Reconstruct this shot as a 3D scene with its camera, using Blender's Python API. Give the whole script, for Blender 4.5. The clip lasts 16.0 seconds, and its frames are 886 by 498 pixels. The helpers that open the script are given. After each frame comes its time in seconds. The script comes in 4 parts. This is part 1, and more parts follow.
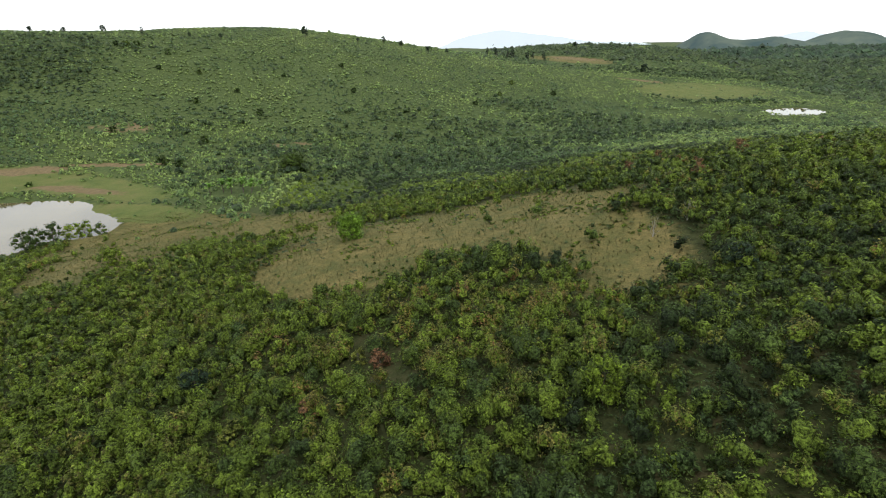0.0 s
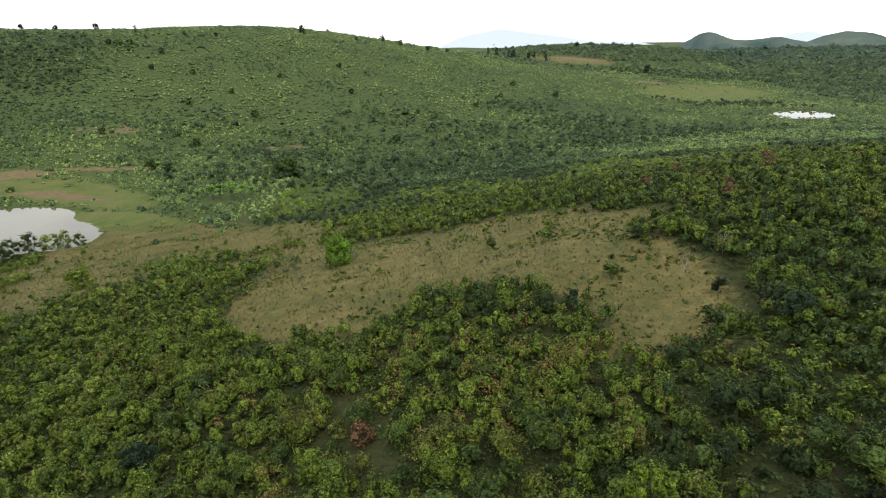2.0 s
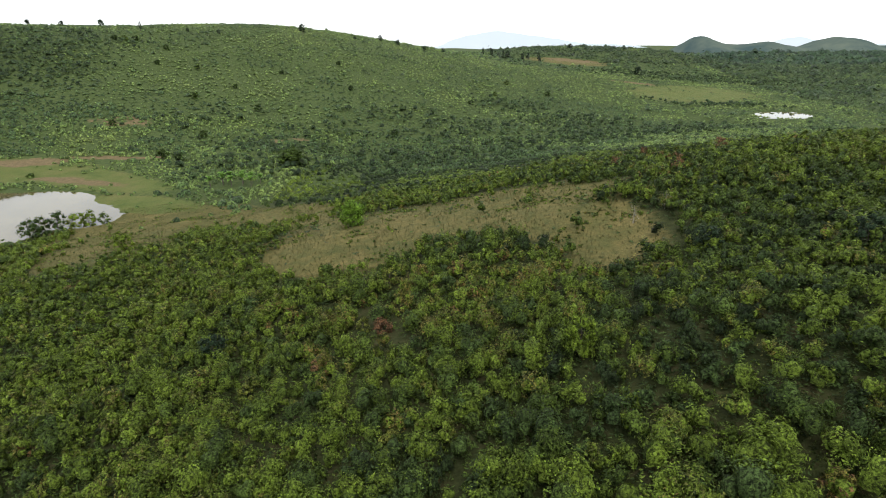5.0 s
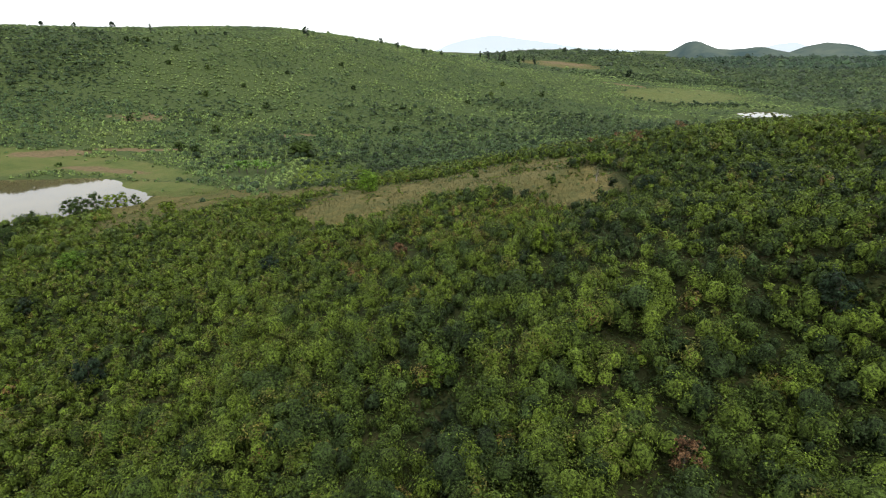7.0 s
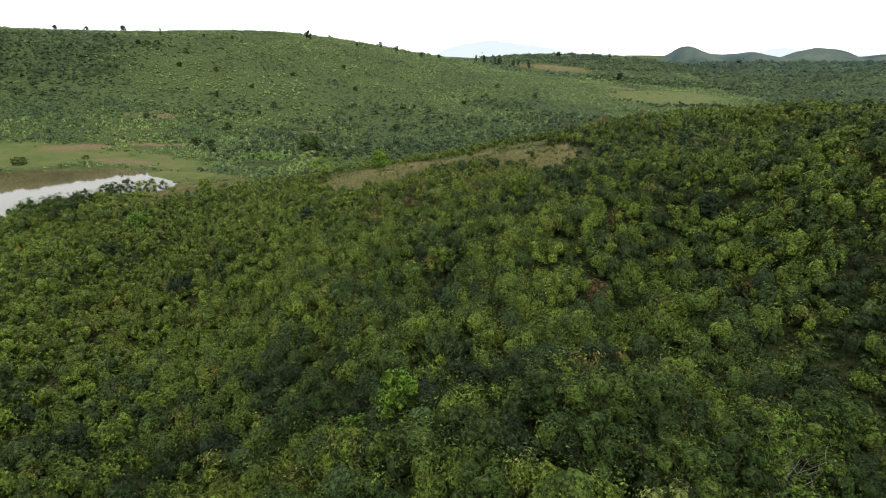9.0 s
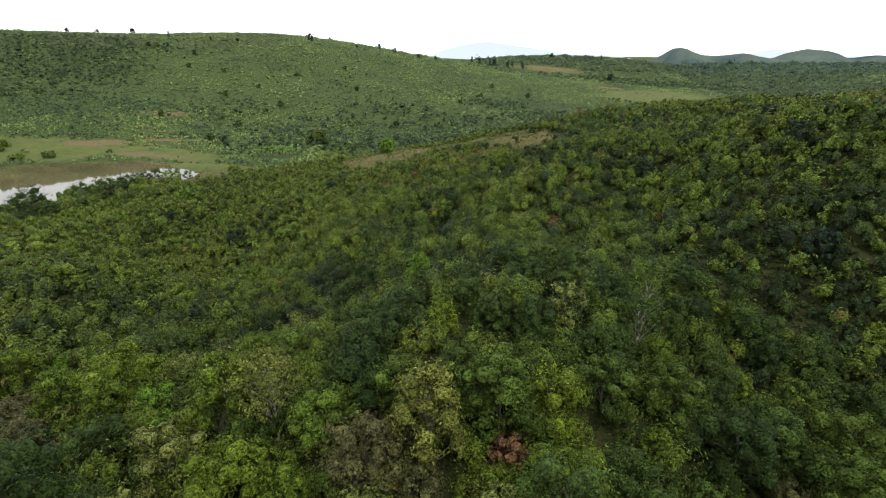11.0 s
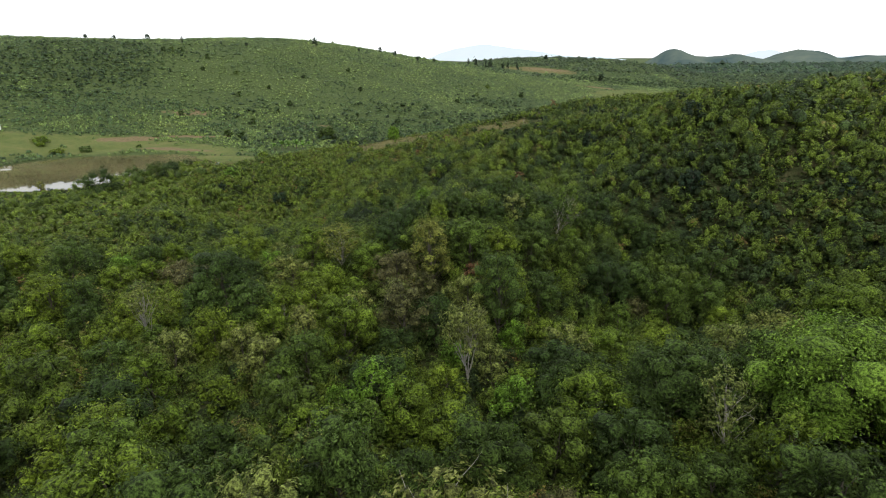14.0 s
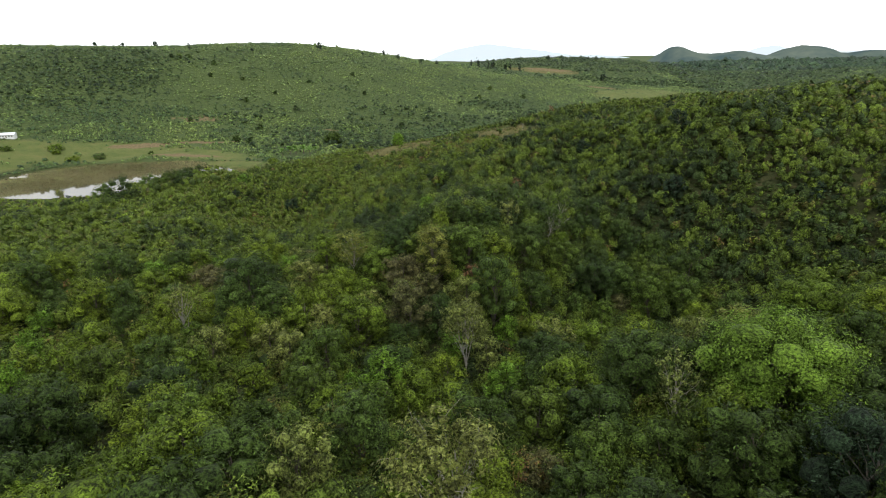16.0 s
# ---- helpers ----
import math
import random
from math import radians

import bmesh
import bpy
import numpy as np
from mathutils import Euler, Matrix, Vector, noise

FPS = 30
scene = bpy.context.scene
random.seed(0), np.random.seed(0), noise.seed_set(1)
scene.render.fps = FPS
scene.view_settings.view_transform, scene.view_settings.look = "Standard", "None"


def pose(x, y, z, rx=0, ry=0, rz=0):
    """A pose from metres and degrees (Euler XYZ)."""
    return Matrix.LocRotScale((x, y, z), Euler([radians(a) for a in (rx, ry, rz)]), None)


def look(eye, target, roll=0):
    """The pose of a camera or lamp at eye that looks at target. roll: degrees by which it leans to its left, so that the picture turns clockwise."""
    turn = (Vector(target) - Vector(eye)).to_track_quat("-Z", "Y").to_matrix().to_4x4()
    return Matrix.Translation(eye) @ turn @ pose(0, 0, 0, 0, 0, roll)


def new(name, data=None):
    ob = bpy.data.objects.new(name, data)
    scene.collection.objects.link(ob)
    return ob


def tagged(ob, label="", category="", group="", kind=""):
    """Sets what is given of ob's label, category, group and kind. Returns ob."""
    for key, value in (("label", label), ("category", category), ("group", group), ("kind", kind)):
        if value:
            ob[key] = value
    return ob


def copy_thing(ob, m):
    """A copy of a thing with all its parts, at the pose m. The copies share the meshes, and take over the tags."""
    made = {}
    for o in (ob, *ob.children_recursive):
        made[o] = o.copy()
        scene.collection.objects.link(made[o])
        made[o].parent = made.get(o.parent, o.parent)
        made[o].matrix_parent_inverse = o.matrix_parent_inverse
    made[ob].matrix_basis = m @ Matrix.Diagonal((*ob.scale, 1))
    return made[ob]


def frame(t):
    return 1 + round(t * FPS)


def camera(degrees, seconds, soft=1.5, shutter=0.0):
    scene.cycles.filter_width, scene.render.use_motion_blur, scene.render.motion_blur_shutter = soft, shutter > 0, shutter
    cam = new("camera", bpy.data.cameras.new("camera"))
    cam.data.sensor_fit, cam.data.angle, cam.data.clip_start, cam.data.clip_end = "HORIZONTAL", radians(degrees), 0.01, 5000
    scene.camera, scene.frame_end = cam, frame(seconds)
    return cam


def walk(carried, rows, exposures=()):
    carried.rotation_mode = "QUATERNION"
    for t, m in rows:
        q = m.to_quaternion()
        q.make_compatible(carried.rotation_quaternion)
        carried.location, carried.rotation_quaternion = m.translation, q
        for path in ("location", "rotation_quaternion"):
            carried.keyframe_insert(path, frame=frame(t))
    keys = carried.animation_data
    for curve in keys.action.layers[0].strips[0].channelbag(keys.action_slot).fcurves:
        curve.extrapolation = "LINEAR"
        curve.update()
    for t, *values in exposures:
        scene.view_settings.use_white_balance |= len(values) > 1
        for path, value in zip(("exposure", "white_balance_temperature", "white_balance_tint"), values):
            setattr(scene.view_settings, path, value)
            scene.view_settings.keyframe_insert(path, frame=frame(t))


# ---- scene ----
cam = camera(77.5, 16.0, soft=1.0)
PATH = [
    (0, (-0.03, -7.09, 36.59), (-1.79, 30.18, 22.19), -1.4),
    (0.5, (-0.10, -3.49, 36.58), (-1.94, 33.76, 22.16), -1.4),
    (1, (-0.17, 1.13, 36.54), (-2.03, 38.38, 22.14), -1.5),
    (1.5, (-0.22, 5.94, 37.01), (-2.06, 43.19, 22.59), -1.4),
    (2, (-0.25, 8.18, 37.21), (-1.99, 45.44, 22.76), -1.2),
    (2.5, (-0.25, 7.79, 37.26), (-1.91, 45.05, 22.81), -1.1),
    (3, (-0.12, 5.39, 37.30), (-1.74, 42.66, 22.84), -1.0),
    (3.5, (-0.03, 1.43, 37.33), (-1.57, 38.70, 22.86), -0.9),
    (6, (-0.48, -30.92, 35.50), (-1.67, 6.39, 21.17), -0.3),
    (6.5, (-0.48, -38.73, 34.96), (-1.62, -1.37, 20.68), -0.3),
    (7, (-0.47, -47.02, 34.53), (-1.55, -9.63, 20.38), -0.2),
    (7.5, (-0.48, -55.43, 34.08), (-1.48, -18.00, 20.03), -0.1),
    (8, (-0.55, -64.02, 33.68), (-1.47, -26.54, 19.70), -0.0),
    (8.5, (-0.48, -72.90, 33.26), (-1.37, -35.40, 19.39), -0.0),
    (9, (-0.42, -81.82, 32.99), (-1.28, -44.30, 19.13), -0.1),
    (11.5, (-0.69, -126.36, 33.47), (-1.25, -88.80, 19.75), -0.1),
    (12, (-0.63, -134.61, 33.37), (-1.15, -97.03, 19.69), -0.1),
    (12.5, (-0.23, -142.98, 33.41), (-0.73, -105.38, 19.77), -0.2),
    (13, (0.11, -151.36, 33.46), (-0.35, -113.74, 19.86), -0.2),
    (13.5, (0.57, -159.78, 33.55), (0.09, -122.18, 19.93), -0.3),
    (14, (0.88, -167.11, 33.98), (0.30, -129.48, 20.36), -0.5),
    (14.5, (1.17, -172.70, 34.24), (0.47, -135.10, 20.59), -0.7),
    (15, (1.48, -176.48, 34.77), (0.66, -138.90, 21.09), -0.9),
    (15.5, (1.63, -177.76, 36.30), (0.73, -140.18, 22.62), -1.1),
    (16, (1.84, -177.63, 38.58), (0.88, -140.04, 24.96), -1.3),
]
walk(cam, [(t, look(e, a, r)) for t, e, a, r in PATH])

# ---- world, sun, exposure ----
world = bpy.data.worlds.new("overcast_sky")
scene.world = world
world.use_nodes = True
wn, wl = world.node_tree.nodes, world.node_tree.links
wn.clear()
sky = wn.new("ShaderNodeTexSky")
sky.sky_type, sky.sun_disc = "NISHITA", False
sky.sun_elevation, sky.sun_rotation = radians(58), radians(200)
veil = wn.new("ShaderNodeMix")
veil.data_type = "RGBA"
veil.inputs[0].default_value = 0.72
veil.inputs[7].default_value = (18.0, 18.6, 19.2, 1)
bg = wn.new("ShaderNodeBackground")
bg.inputs["Strength"].default_value = 0.1
wout = wn.new("ShaderNodeOutputWorld")
wl.new(sky.outputs[0], veil.inputs[6])
wl.new(veil.outputs[2], bg.inputs["Color"])
wl.new(bg.outputs[0], wout.inputs["Surface"])

sun_data = bpy.data.lights.new("sun", "SUN")
sun_data.energy, sun_data.angle, sun_data.color = 1.5, radians(14), (1.0, 0.97, 0.9)
sun = new("sun", sun_data)
sun.matrix_world = look((0, 0, 0), (-0.19, 0.5, -0.86))

# ---- materials ----


def material(name):
    m = bpy.data.materials.new(name)
    m.use_nodes = True
    t = m.node_tree
    return m, t, t.nodes["Principled BSDF"], t.nodes["Material Output"]


def ramp(t, stops):
    r = t.nodes.new("ShaderNodeValToRGB")
    e = r.color_ramp.elements
    while len(e) < len(stops):
        e.new(0.5)
    for el, (p, c) in zip(e, stops):
        el.position, el.color = p, (*c, 1)
    return r


def noise_tex(t, scale, detail=4, rough=0.6):
    n = t.nodes.new("ShaderNodeTexNoise")
    n.inputs["Scale"].default_value, n.inputs["Detail"].default_value = scale, detail
    n.inputs["Roughness"].default_value = rough
    g = t.nodes.new("ShaderNodeNewGeometry")
    t.links.new(g.outputs["Position"], n.inputs["Vector"])
    return n


def mix_rgb(t, fac, a, b, blend="MIX"):
    m = t.nodes.new("ShaderNodeMix")
    m.data_type, m.blend_type = "RGBA", blend
    for sock, v in ((m.inputs[0], fac), (m.inputs[6], a), (m.inputs[7], b)):
        if hasattr(v, "is_linked"):
            t.links.new(v, sock)
        elif isinstance(v, tuple):
            sock.default_value = (*v, 1)
        else:
            sock.default_value = v
    return m.outputs[2]


def foliage(name, stops, glow=0.3, rough=0.55, by="tint", grain=3.0, relief=0.7):
    """Leaves: the plant's own hue, each spray a little lighter or darker, with the fine grain of massed leaves."""
    m, t, p, out = material(name)
    g = t.nodes.new("ShaderNodeNewGeometry")
    if by == "tint":
        a = t.nodes.new("ShaderNodeAttribute")
        a.attribute_name = "tint"
        src = a.outputs["Fac"]
    else:
        a = t.nodes.new("ShaderNodeObjectInfo")
        src = a.outputs["Random"]
    r = ramp(t, [(at, (c[0], c[1], c[2] * 1.06)) for at, c in stops])
    t.links.new(src, r.inputs[0])
    v = t.nodes.new("ShaderNodeMapRange")
    v.inputs["To Min"].default_value, v.inputs["To Max"].default_value = 0.66, 1.32
    t.links.new(g.outputs["Random Per Island"], v.inputs["Value"])
    n = noise_tex(t, 0.35, 2)
    v2 = t.nodes.new("ShaderNodeMapRange")
    v2.inputs["From Min"].default_value, v2.inputs["From Max"].default_value = 0.3, 0.7
    v2.inputs["To Min"].default_value, v2.inputs["To Max"].default_value = 0.66, 1.28
    t.links.new(n.outputs[0], v2.inputs["Value"])
    mul = t.nodes.new("ShaderNodeMath")
    mul.operation = "MULTIPLY"
    t.links.new(v.outputs[0], mul.inputs[0])
    t.links.new(v2.outputs[0], mul.inputs[1])
    n3 = noise_tex(t, grain, 3, 0.75)
    v3 = t.nodes.new("ShaderNodeMapRange")
    v3.inputs["From Min"].default_value, v3.inputs["From Max"].default_value = 0.4, 0.6
    v3.inputs["To Min"].default_value, v3.inputs["To Max"].default_value = 0.28, 1.98
    t.links.new(n3.outputs[0], v3.inputs["Value"])
    mul2 = t.nodes.new("ShaderNodeMath")
    mul2.operation = "MULTIPLY"
    t.links.new(mul.outputs[0], mul2.inputs[0])
    t.links.new(v3.outputs[0], mul2.inputs[1])
    bp = t.nodes.new("ShaderNodeBump")
    bp.inputs["Strength"].default_value, bp.inputs["Distance"].default_value = 0.9, relief
    t.links.new(n3.outputs[0], bp.inputs["Height"])
    t.links.new(bp.outputs[0], p.inputs["Normal"])
    h = t.nodes.new("ShaderNodeHueSaturation")
    t.links.new(mul2.outputs[0], h.inputs["Value"])
    t.links.new(r.outputs[0], h.inputs["Color"])
    t.links.new(h.outputs[0], p.inputs["Base Color"])
    p.inputs["Roughness"].default_value = rough
    p.inputs["Specular IOR Level"].default_value = 0.12 if glow else 0.0
    tr = t.nodes.new("ShaderNodeBsdfTranslucent")
    t.links.new(h.outputs[0], tr.inputs["Color"])
    ms = t.nodes.new("ShaderNodeMixShader")
    ms.inputs[0].default_value = glow * 0.6
    t.links.new(p.outputs[0], ms.inputs[1])
    t.links.new(tr.outputs[0], ms.inputs[2])
    t.links.new(ms.outputs[0], out.inputs["Surface"])
    return m


DEEP, BLUE = (0.021, 0.034, 0.011), (0.042, 0.066, 0.018)
MID, FRESH = (0.062, 0.092, 0.015), (0.102, 0.142, 0.018)
LIME, OLIVE = (0.12, 0.172, 0.02), (0.1, 0.1, 0.024)
GOLD, RUST = (0.17, 0.15, 0.03), (0.145, 0.085, 0.034)
shrub_mat = foliage("shrub_leaves", [(0.0, DEEP), (0.16, BLUE), (0.34, MID), (0.58, FRESH), (0.8, LIME), (0.9, OLIVE), (0.965, GOLD), (1.0, RUST)])
hill_mat = foliage("hill_scrub_leaves", [(0.0, (0.04, 0.066, 0.022)), (0.3, (0.085, 0.125, 0.032)), (0.7, (0.112, 0.152, 0.038)), (1.0, (0.13, 0.16, 0.044))], 0.2, grain=0.9, relief=0.5)
gully_mat = foliage("gully_leaves", [(0.0, (0.022, 0.038, 0.014)), (0.5, (0.038, 0.06, 0.019)), (1.0, (0.064, 0.09, 0.027))], 0.2, grain=1.2, relief=0.4)
# leaf colour made bluer to carry some haze over the far woods
wood_mat = foliage("far_wood_leaves", [(0.0, (0.018, 0.034, 0.018)), (0.6, (0.032, 0.058, 0.024)), (1.0, (0.06, 0.09, 0.03))], 0.15, grain=0.7, relief=0.6)
tree_mat = foliage("tree_leaves", [(0.0, (0.048, 0.078, 0.014)), (0.25, (0.064, 0.102, 0.019)), (0.5, (0.09, 0.136, 0.014)), (0.75, (0.108, 0.156, 0.015)), (1.0, (0.126, 0.174, 0.016))], 0.3, by="object")
mango_mat = foliage("mango_leaves", [(0.0, (0.108, 0.18, 0.02)), (1.0, (0.12, 0.19, 0.022))], 0.3, by="object")
dark_tree_mat = foliage("deep_green_leaves", [(0.0, (0.03, 0.052, 0.011)), (0.6, (0.046, 0.074, 0.013)), (1.0, (0.07, 0.102, 0.013))], 0.25, by="object")
lime_mat = foliage("young_leaves", [(0.0, (0.12, 0.21, 0.02)), (1.0, (0.1, 0.18, 0.02))], 0.35, by="object")
pale_mat = foliage("pale_leaves", [(0.0, (0.13, 0.16, 0.036)), (1.0, (0.15, 0.16, 0.038))], 0.3, by="object")
gold_mat = foliage("yellowed_leaves", [(0.0, (0.145, 0.17, 0.03)), (1.0, (0.16, 0.17, 0.032))], 0.3, by="object")
rust_mat = foliage("withered_leaves", [(0.0, (0.14, 0.07, 0.036)), (1.0, (0.17, 0.1, 0.045))], 0.2, by="object")
brown_mat = foliage("brownish_leaves", [(0.0, (0.088, 0.092, 0.03)), (1.0, (0.102, 0.092, 0.034))], 0.2, by="object")
dark_mat = foliage("dark_leaves", [(0.0, (0.018, 0.034, 0.016)), (1.0, (0.024, 0.042, 0.018))], 0.15, by="object")
banana_mat = foliage("banana_leaves", [(0.0, (0.1, 0.19, 0.03)), (1.0, (0.13, 0.23, 0.04))], 0.35, by="object")


def plain(name, stops, scale, rough=0.85, bump=0.2, fine=None):
    m, t, p, out = material(name)
    n = noise_tex(t, scale, 6)
    r = ramp(t, stops)
    t.links.new(n.outputs[0], r.inputs[0])
    t.links.new(r.outputs[0], p.inputs["Base Color"])
    p.inputs["Roughness"].default_value = rough
    b = t.nodes.new("ShaderNodeBump")
    b.inputs["Strength"].default_value = bump
    n2 = noise_tex(t, fine or scale * 6, 4)
    t.links.new(n2.outputs[0], b.inputs["Height"])
    t.links.new(b.outputs[0], p.inputs["Normal"])
    return m


bark_mat = plain("bark", [(0.3, (0.06, 0.048, 0.036)), (0.7, (0.14, 0.12, 0.095))], 3.0)
pale_bark_mat = plain("bleached_bark", [(0.3, (0.2, 0.185, 0.155)), (0.7, (0.36, 0.335, 0.285))], 3.0)
wall_mat = plain("whitewash", [(0.3, (0.62, 0.62, 0.6)), (0.7, (0.78, 0.78, 0.76))], 0.8)
roof_mat = plain("metal_sheet", [(0.3, (0.6, 0.62, 0.65)), (0.7, (0.78, 0.8, 0.82))], 0.6, 0.45)
door_mat = plain("door_wood", [(0.3, (0.09, 0.06, 0.04)), (0.7, (0.16, 0.11, 0.07))], 2.0)
glass_mat = plain("window_glass", [(0.3, (0.03, 0.035, 0.04)), (0.7, (0.05, 0.055, 0.06))], 1.0, 0.1, 0.0)
straw_mat = plain("dry_grass", [(0.3, (0.085, 0.09, 0.026)), (0.55, (0.125, 0.115, 0.04)), (0.75, (0.17, 0.142, 0.056))], 0.8)

# the ground: litter under the scrub, dry grass and bare earth where the scrub is open
ground_mat, gt, gp, _ = material("hillside_ground")
cov = gt.nodes.new("ShaderNodeAttribute")
cov.attribute_name = "open_grass"
soil = gt.nodes.new("ShaderNodeAttribute")
soil.attribute_name = "bare_earth"
n_big, n_mid, n_fine = noise_tex(gt, 0.07, 7, 0.7), noise_tex(gt, 0.4, 6, 0.7), noise_tex(gt, 2.6, 5, 0.7)
litter = ramp(gt, [(0.3, (0.022, 0.026, 0.01)), (0.5, (0.04, 0.048, 0.016)), (0.66, (0.062, 0.054, 0.025))])
gt.links.new(n_mid.outputs[0], litter.inputs[0])
hay = ramp(gt, [(0.36, (0.046, 0.058, 0.018)), (0.44, (0.08, 0.083, 0.027)), (0.52, (0.122, 0.106, 0.037)), (0.62, (0.19, 0.148, 0.06))])
mixed = mix_rgb(gt, 0.45, n_mid.outputs[1], n_big.outputs[1])
bw = gt.nodes.new("ShaderNodeRGBToBW")
gt.links.new(mixed, bw.inputs[0])
gt.links.new(bw.outputs[0], hay.inputs[0])
turf = ramp(gt, [(0.3, (0.066, 0.094, 0.024)), (0.5, (0.1, 0.118, 0.034)), (0.7, (0.132, 0.126, 0.046))])
gt.links.new(n_big.outputs[0], turf.inputs[0])
sod = gt.nodes.new("ShaderNodeAttribute")
sod.attribute_name = "green_turf"
earth = ramp(gt, [(0.3, (0.11, 0.085, 0.042)), (0.7, (0.19, 0.14, 0.075))])
gt.links.new(n_mid.outputs[0], earth.inputs[0])


def edge(t, attr, src, lo=0.4, hi=0.6, amp=0.7):
    add = t.nodes.new("ShaderNodeMath")
    add.operation = "MULTIPLY_ADD"
    t.links.new(src.outputs[0], add.inputs[0])
    add.inputs[1].default_value = amp
    add.inputs[2].default_value = -amp / 2
    s2 = t.nodes.new("ShaderNodeMath")
    t.links.new(add.outputs[0], s2.inputs[0])
    t.links.new(attr.outputs["Fac"], s2.inputs[1])
    mr = t.nodes.new("ShaderNodeMapRange")
    mr.inputs["From Min"].default_value, mr.inputs["From Max"].default_value = lo, hi
    t.links.new(s2.outputs[0], mr.inputs["Value"])
    return mr.outputs[0]


herb = gt.nodes.new("ShaderNodeAttribute")
herb.attribute_name = "hill_herbs"
sward = ramp(gt, [(0.3, (0.036, 0.054, 0.018)), (0.5, (0.06, 0.084, 0.027)), (0.7, (0.095, 0.118, 0.038))])
gt.links.new(n_mid.outputs[0], sward.inputs[0])
c1 = mix_rgb(gt, herb.outputs["Fac"], litter.outputs[0], sward.outputs[0])
c1 = mix_rgb(gt, edge(gt, cov, n_mid), c1, hay.outputs[0])
c2 = mix_rgb(gt, edge(gt, sod, n_mid), c1, turf.outputs[0])
c3 = mix_rgb(gt, edge(gt, soil, n_big, 0.42, 0.62, 1.5), c2, earth.outputs[0])
fine = gt.nodes.new("ShaderNodeMapRange")
fine.inputs["From Min"].default_value, fine.inputs["From Max"].default_value = 0.3, 0.7
fine.inputs["To Min"].default_value, fine.inputs["To Max"].default_value = 0.7, 1.25
gt.links.new(n_fine.outputs[0], fine.inputs["Value"])
hs = gt.nodes.new("ShaderNodeHueSaturation")
gt.links.new(fine.outputs[0], hs.inputs["Value"])
gt.links.new(c3, hs.inputs["Color"])
gt.links.new(hs.outputs[0], gp.inputs["Base Color"])
gp.inputs["Roughness"].default_value = 0.95
gp.inputs["Specular IOR Level"].default_value = 0.1
gb = gt.nodes.new("ShaderNodeBump")
gb.inputs["Strength"].default_value, gb.inputs["Distance"].default_value = 0.8, 0.4
gt.links.new(n_fine.outputs[0], gb.inputs["Height"])
gt.links.new(gb.outputs[0], gp.inputs["Normal"])

# muddy still water
water_mat, wt, wp, _ = material("pond_water")
wn1 = noise_tex(wt, 0.03, 3)
wr = ramp(wt, [(0.35, (0.085, 0.07, 0.03)), (0.65, (0.14, 0.115, 0.055))])
wt.links.new(wn1.outputs[0], wr.inputs[0])
wt.links.new(wr.outputs[0], wp.inputs["Base Color"])
wp.inputs["Roughness"].default_value = 0.03
wp.inputs["IOR"].default_value = 1.5
wb = wt.nodes.new("ShaderNodeBump")
wb.inputs["Strength"].default_value, wb.inputs["Distance"].default_value = 0.02, 0.03
wn2 = noise_tex(wt, 0.9, 3)
wt.links.new(wn2.outputs[0], wb.inputs["Height"])
wt.links.new(wb.outputs[0], wp.inputs["Normal"])


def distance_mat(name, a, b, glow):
    """A plain backdrop of far hills; emission paints in the kilometres of bright air."""
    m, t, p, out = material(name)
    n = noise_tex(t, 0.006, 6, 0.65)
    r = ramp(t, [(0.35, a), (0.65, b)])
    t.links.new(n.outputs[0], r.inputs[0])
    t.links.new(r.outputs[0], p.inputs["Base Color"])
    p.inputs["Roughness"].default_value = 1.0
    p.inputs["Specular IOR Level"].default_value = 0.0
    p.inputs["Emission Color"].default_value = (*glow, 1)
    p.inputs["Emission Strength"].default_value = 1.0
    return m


# haze over the far hills and mountains, painted as a bluish glow
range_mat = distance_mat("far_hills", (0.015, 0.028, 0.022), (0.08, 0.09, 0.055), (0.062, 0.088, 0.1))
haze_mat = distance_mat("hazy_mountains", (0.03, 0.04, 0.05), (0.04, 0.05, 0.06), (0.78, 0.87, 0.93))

# ---- the lie of the land ----
LATTICE = np.random.RandomState(3).rand(512, 512)


def vnoise(x, y, size):
    """Smooth noise from 0 to 1 with bumps of about that size in metres."""
    u, v = np.asarray(x) / size + 1000.3, np.asarray(y) / size + 1000.7
    i, j = np.floor(u).astype(int), np.floor(v).astype(int)
    fu, fv = u - i, v - j
    fu, fv = fu * fu * (3 - 2 * fu), fv * fv * (3 - 2 * fv)
    g = lambda a, b: LATTICE[a % 512, b % 512]
    return (g(i, j) * (1 - fu) + g(i + 1, j) * fu) * (1 - fv) + (g(i, j + 1) * (1 - fu) + g(i + 1, j + 1) * fu) * fv


# hills and hollows: x, y, width, height
BASE = -15.0
HILLS = [
    (-710, 565, 204, 27.8),
    (-712, 622, 254, 28.3),
    (-285, 874, 191, 29.9),
    (-497, 965, 400, 31.3),
    (-253, 1125, 400, 31.3),
    (345, 1412, 195, 44),
    (665, 781, 348, -21.9),
    (-370, 469, 149, -19.5),
    (-57, 390, 103, -18.6),
    (83, 590, 200, -30.4),
    (180, -111, 161, 16.3),
    (87, 81, 20, -7.9),
    (78, -13, 21, 12.2),
    (87, 103, 81, 12.6),
    (-32, 123, 20, 3.0),
    (-21, 55, 20, -2.7),
    (-7, -197, 52, 17.2),
    (4, -133, 20, -6.3),
    (55, -72, 39, -12.2),
    (-68, 8, 20, -13.0),
    (-288, 206, 174, -35.4),
    (8, -66, 53, -13.8),
    (4, -49, 20, 20.7),
    (243, 92, 195, 18.5),
]
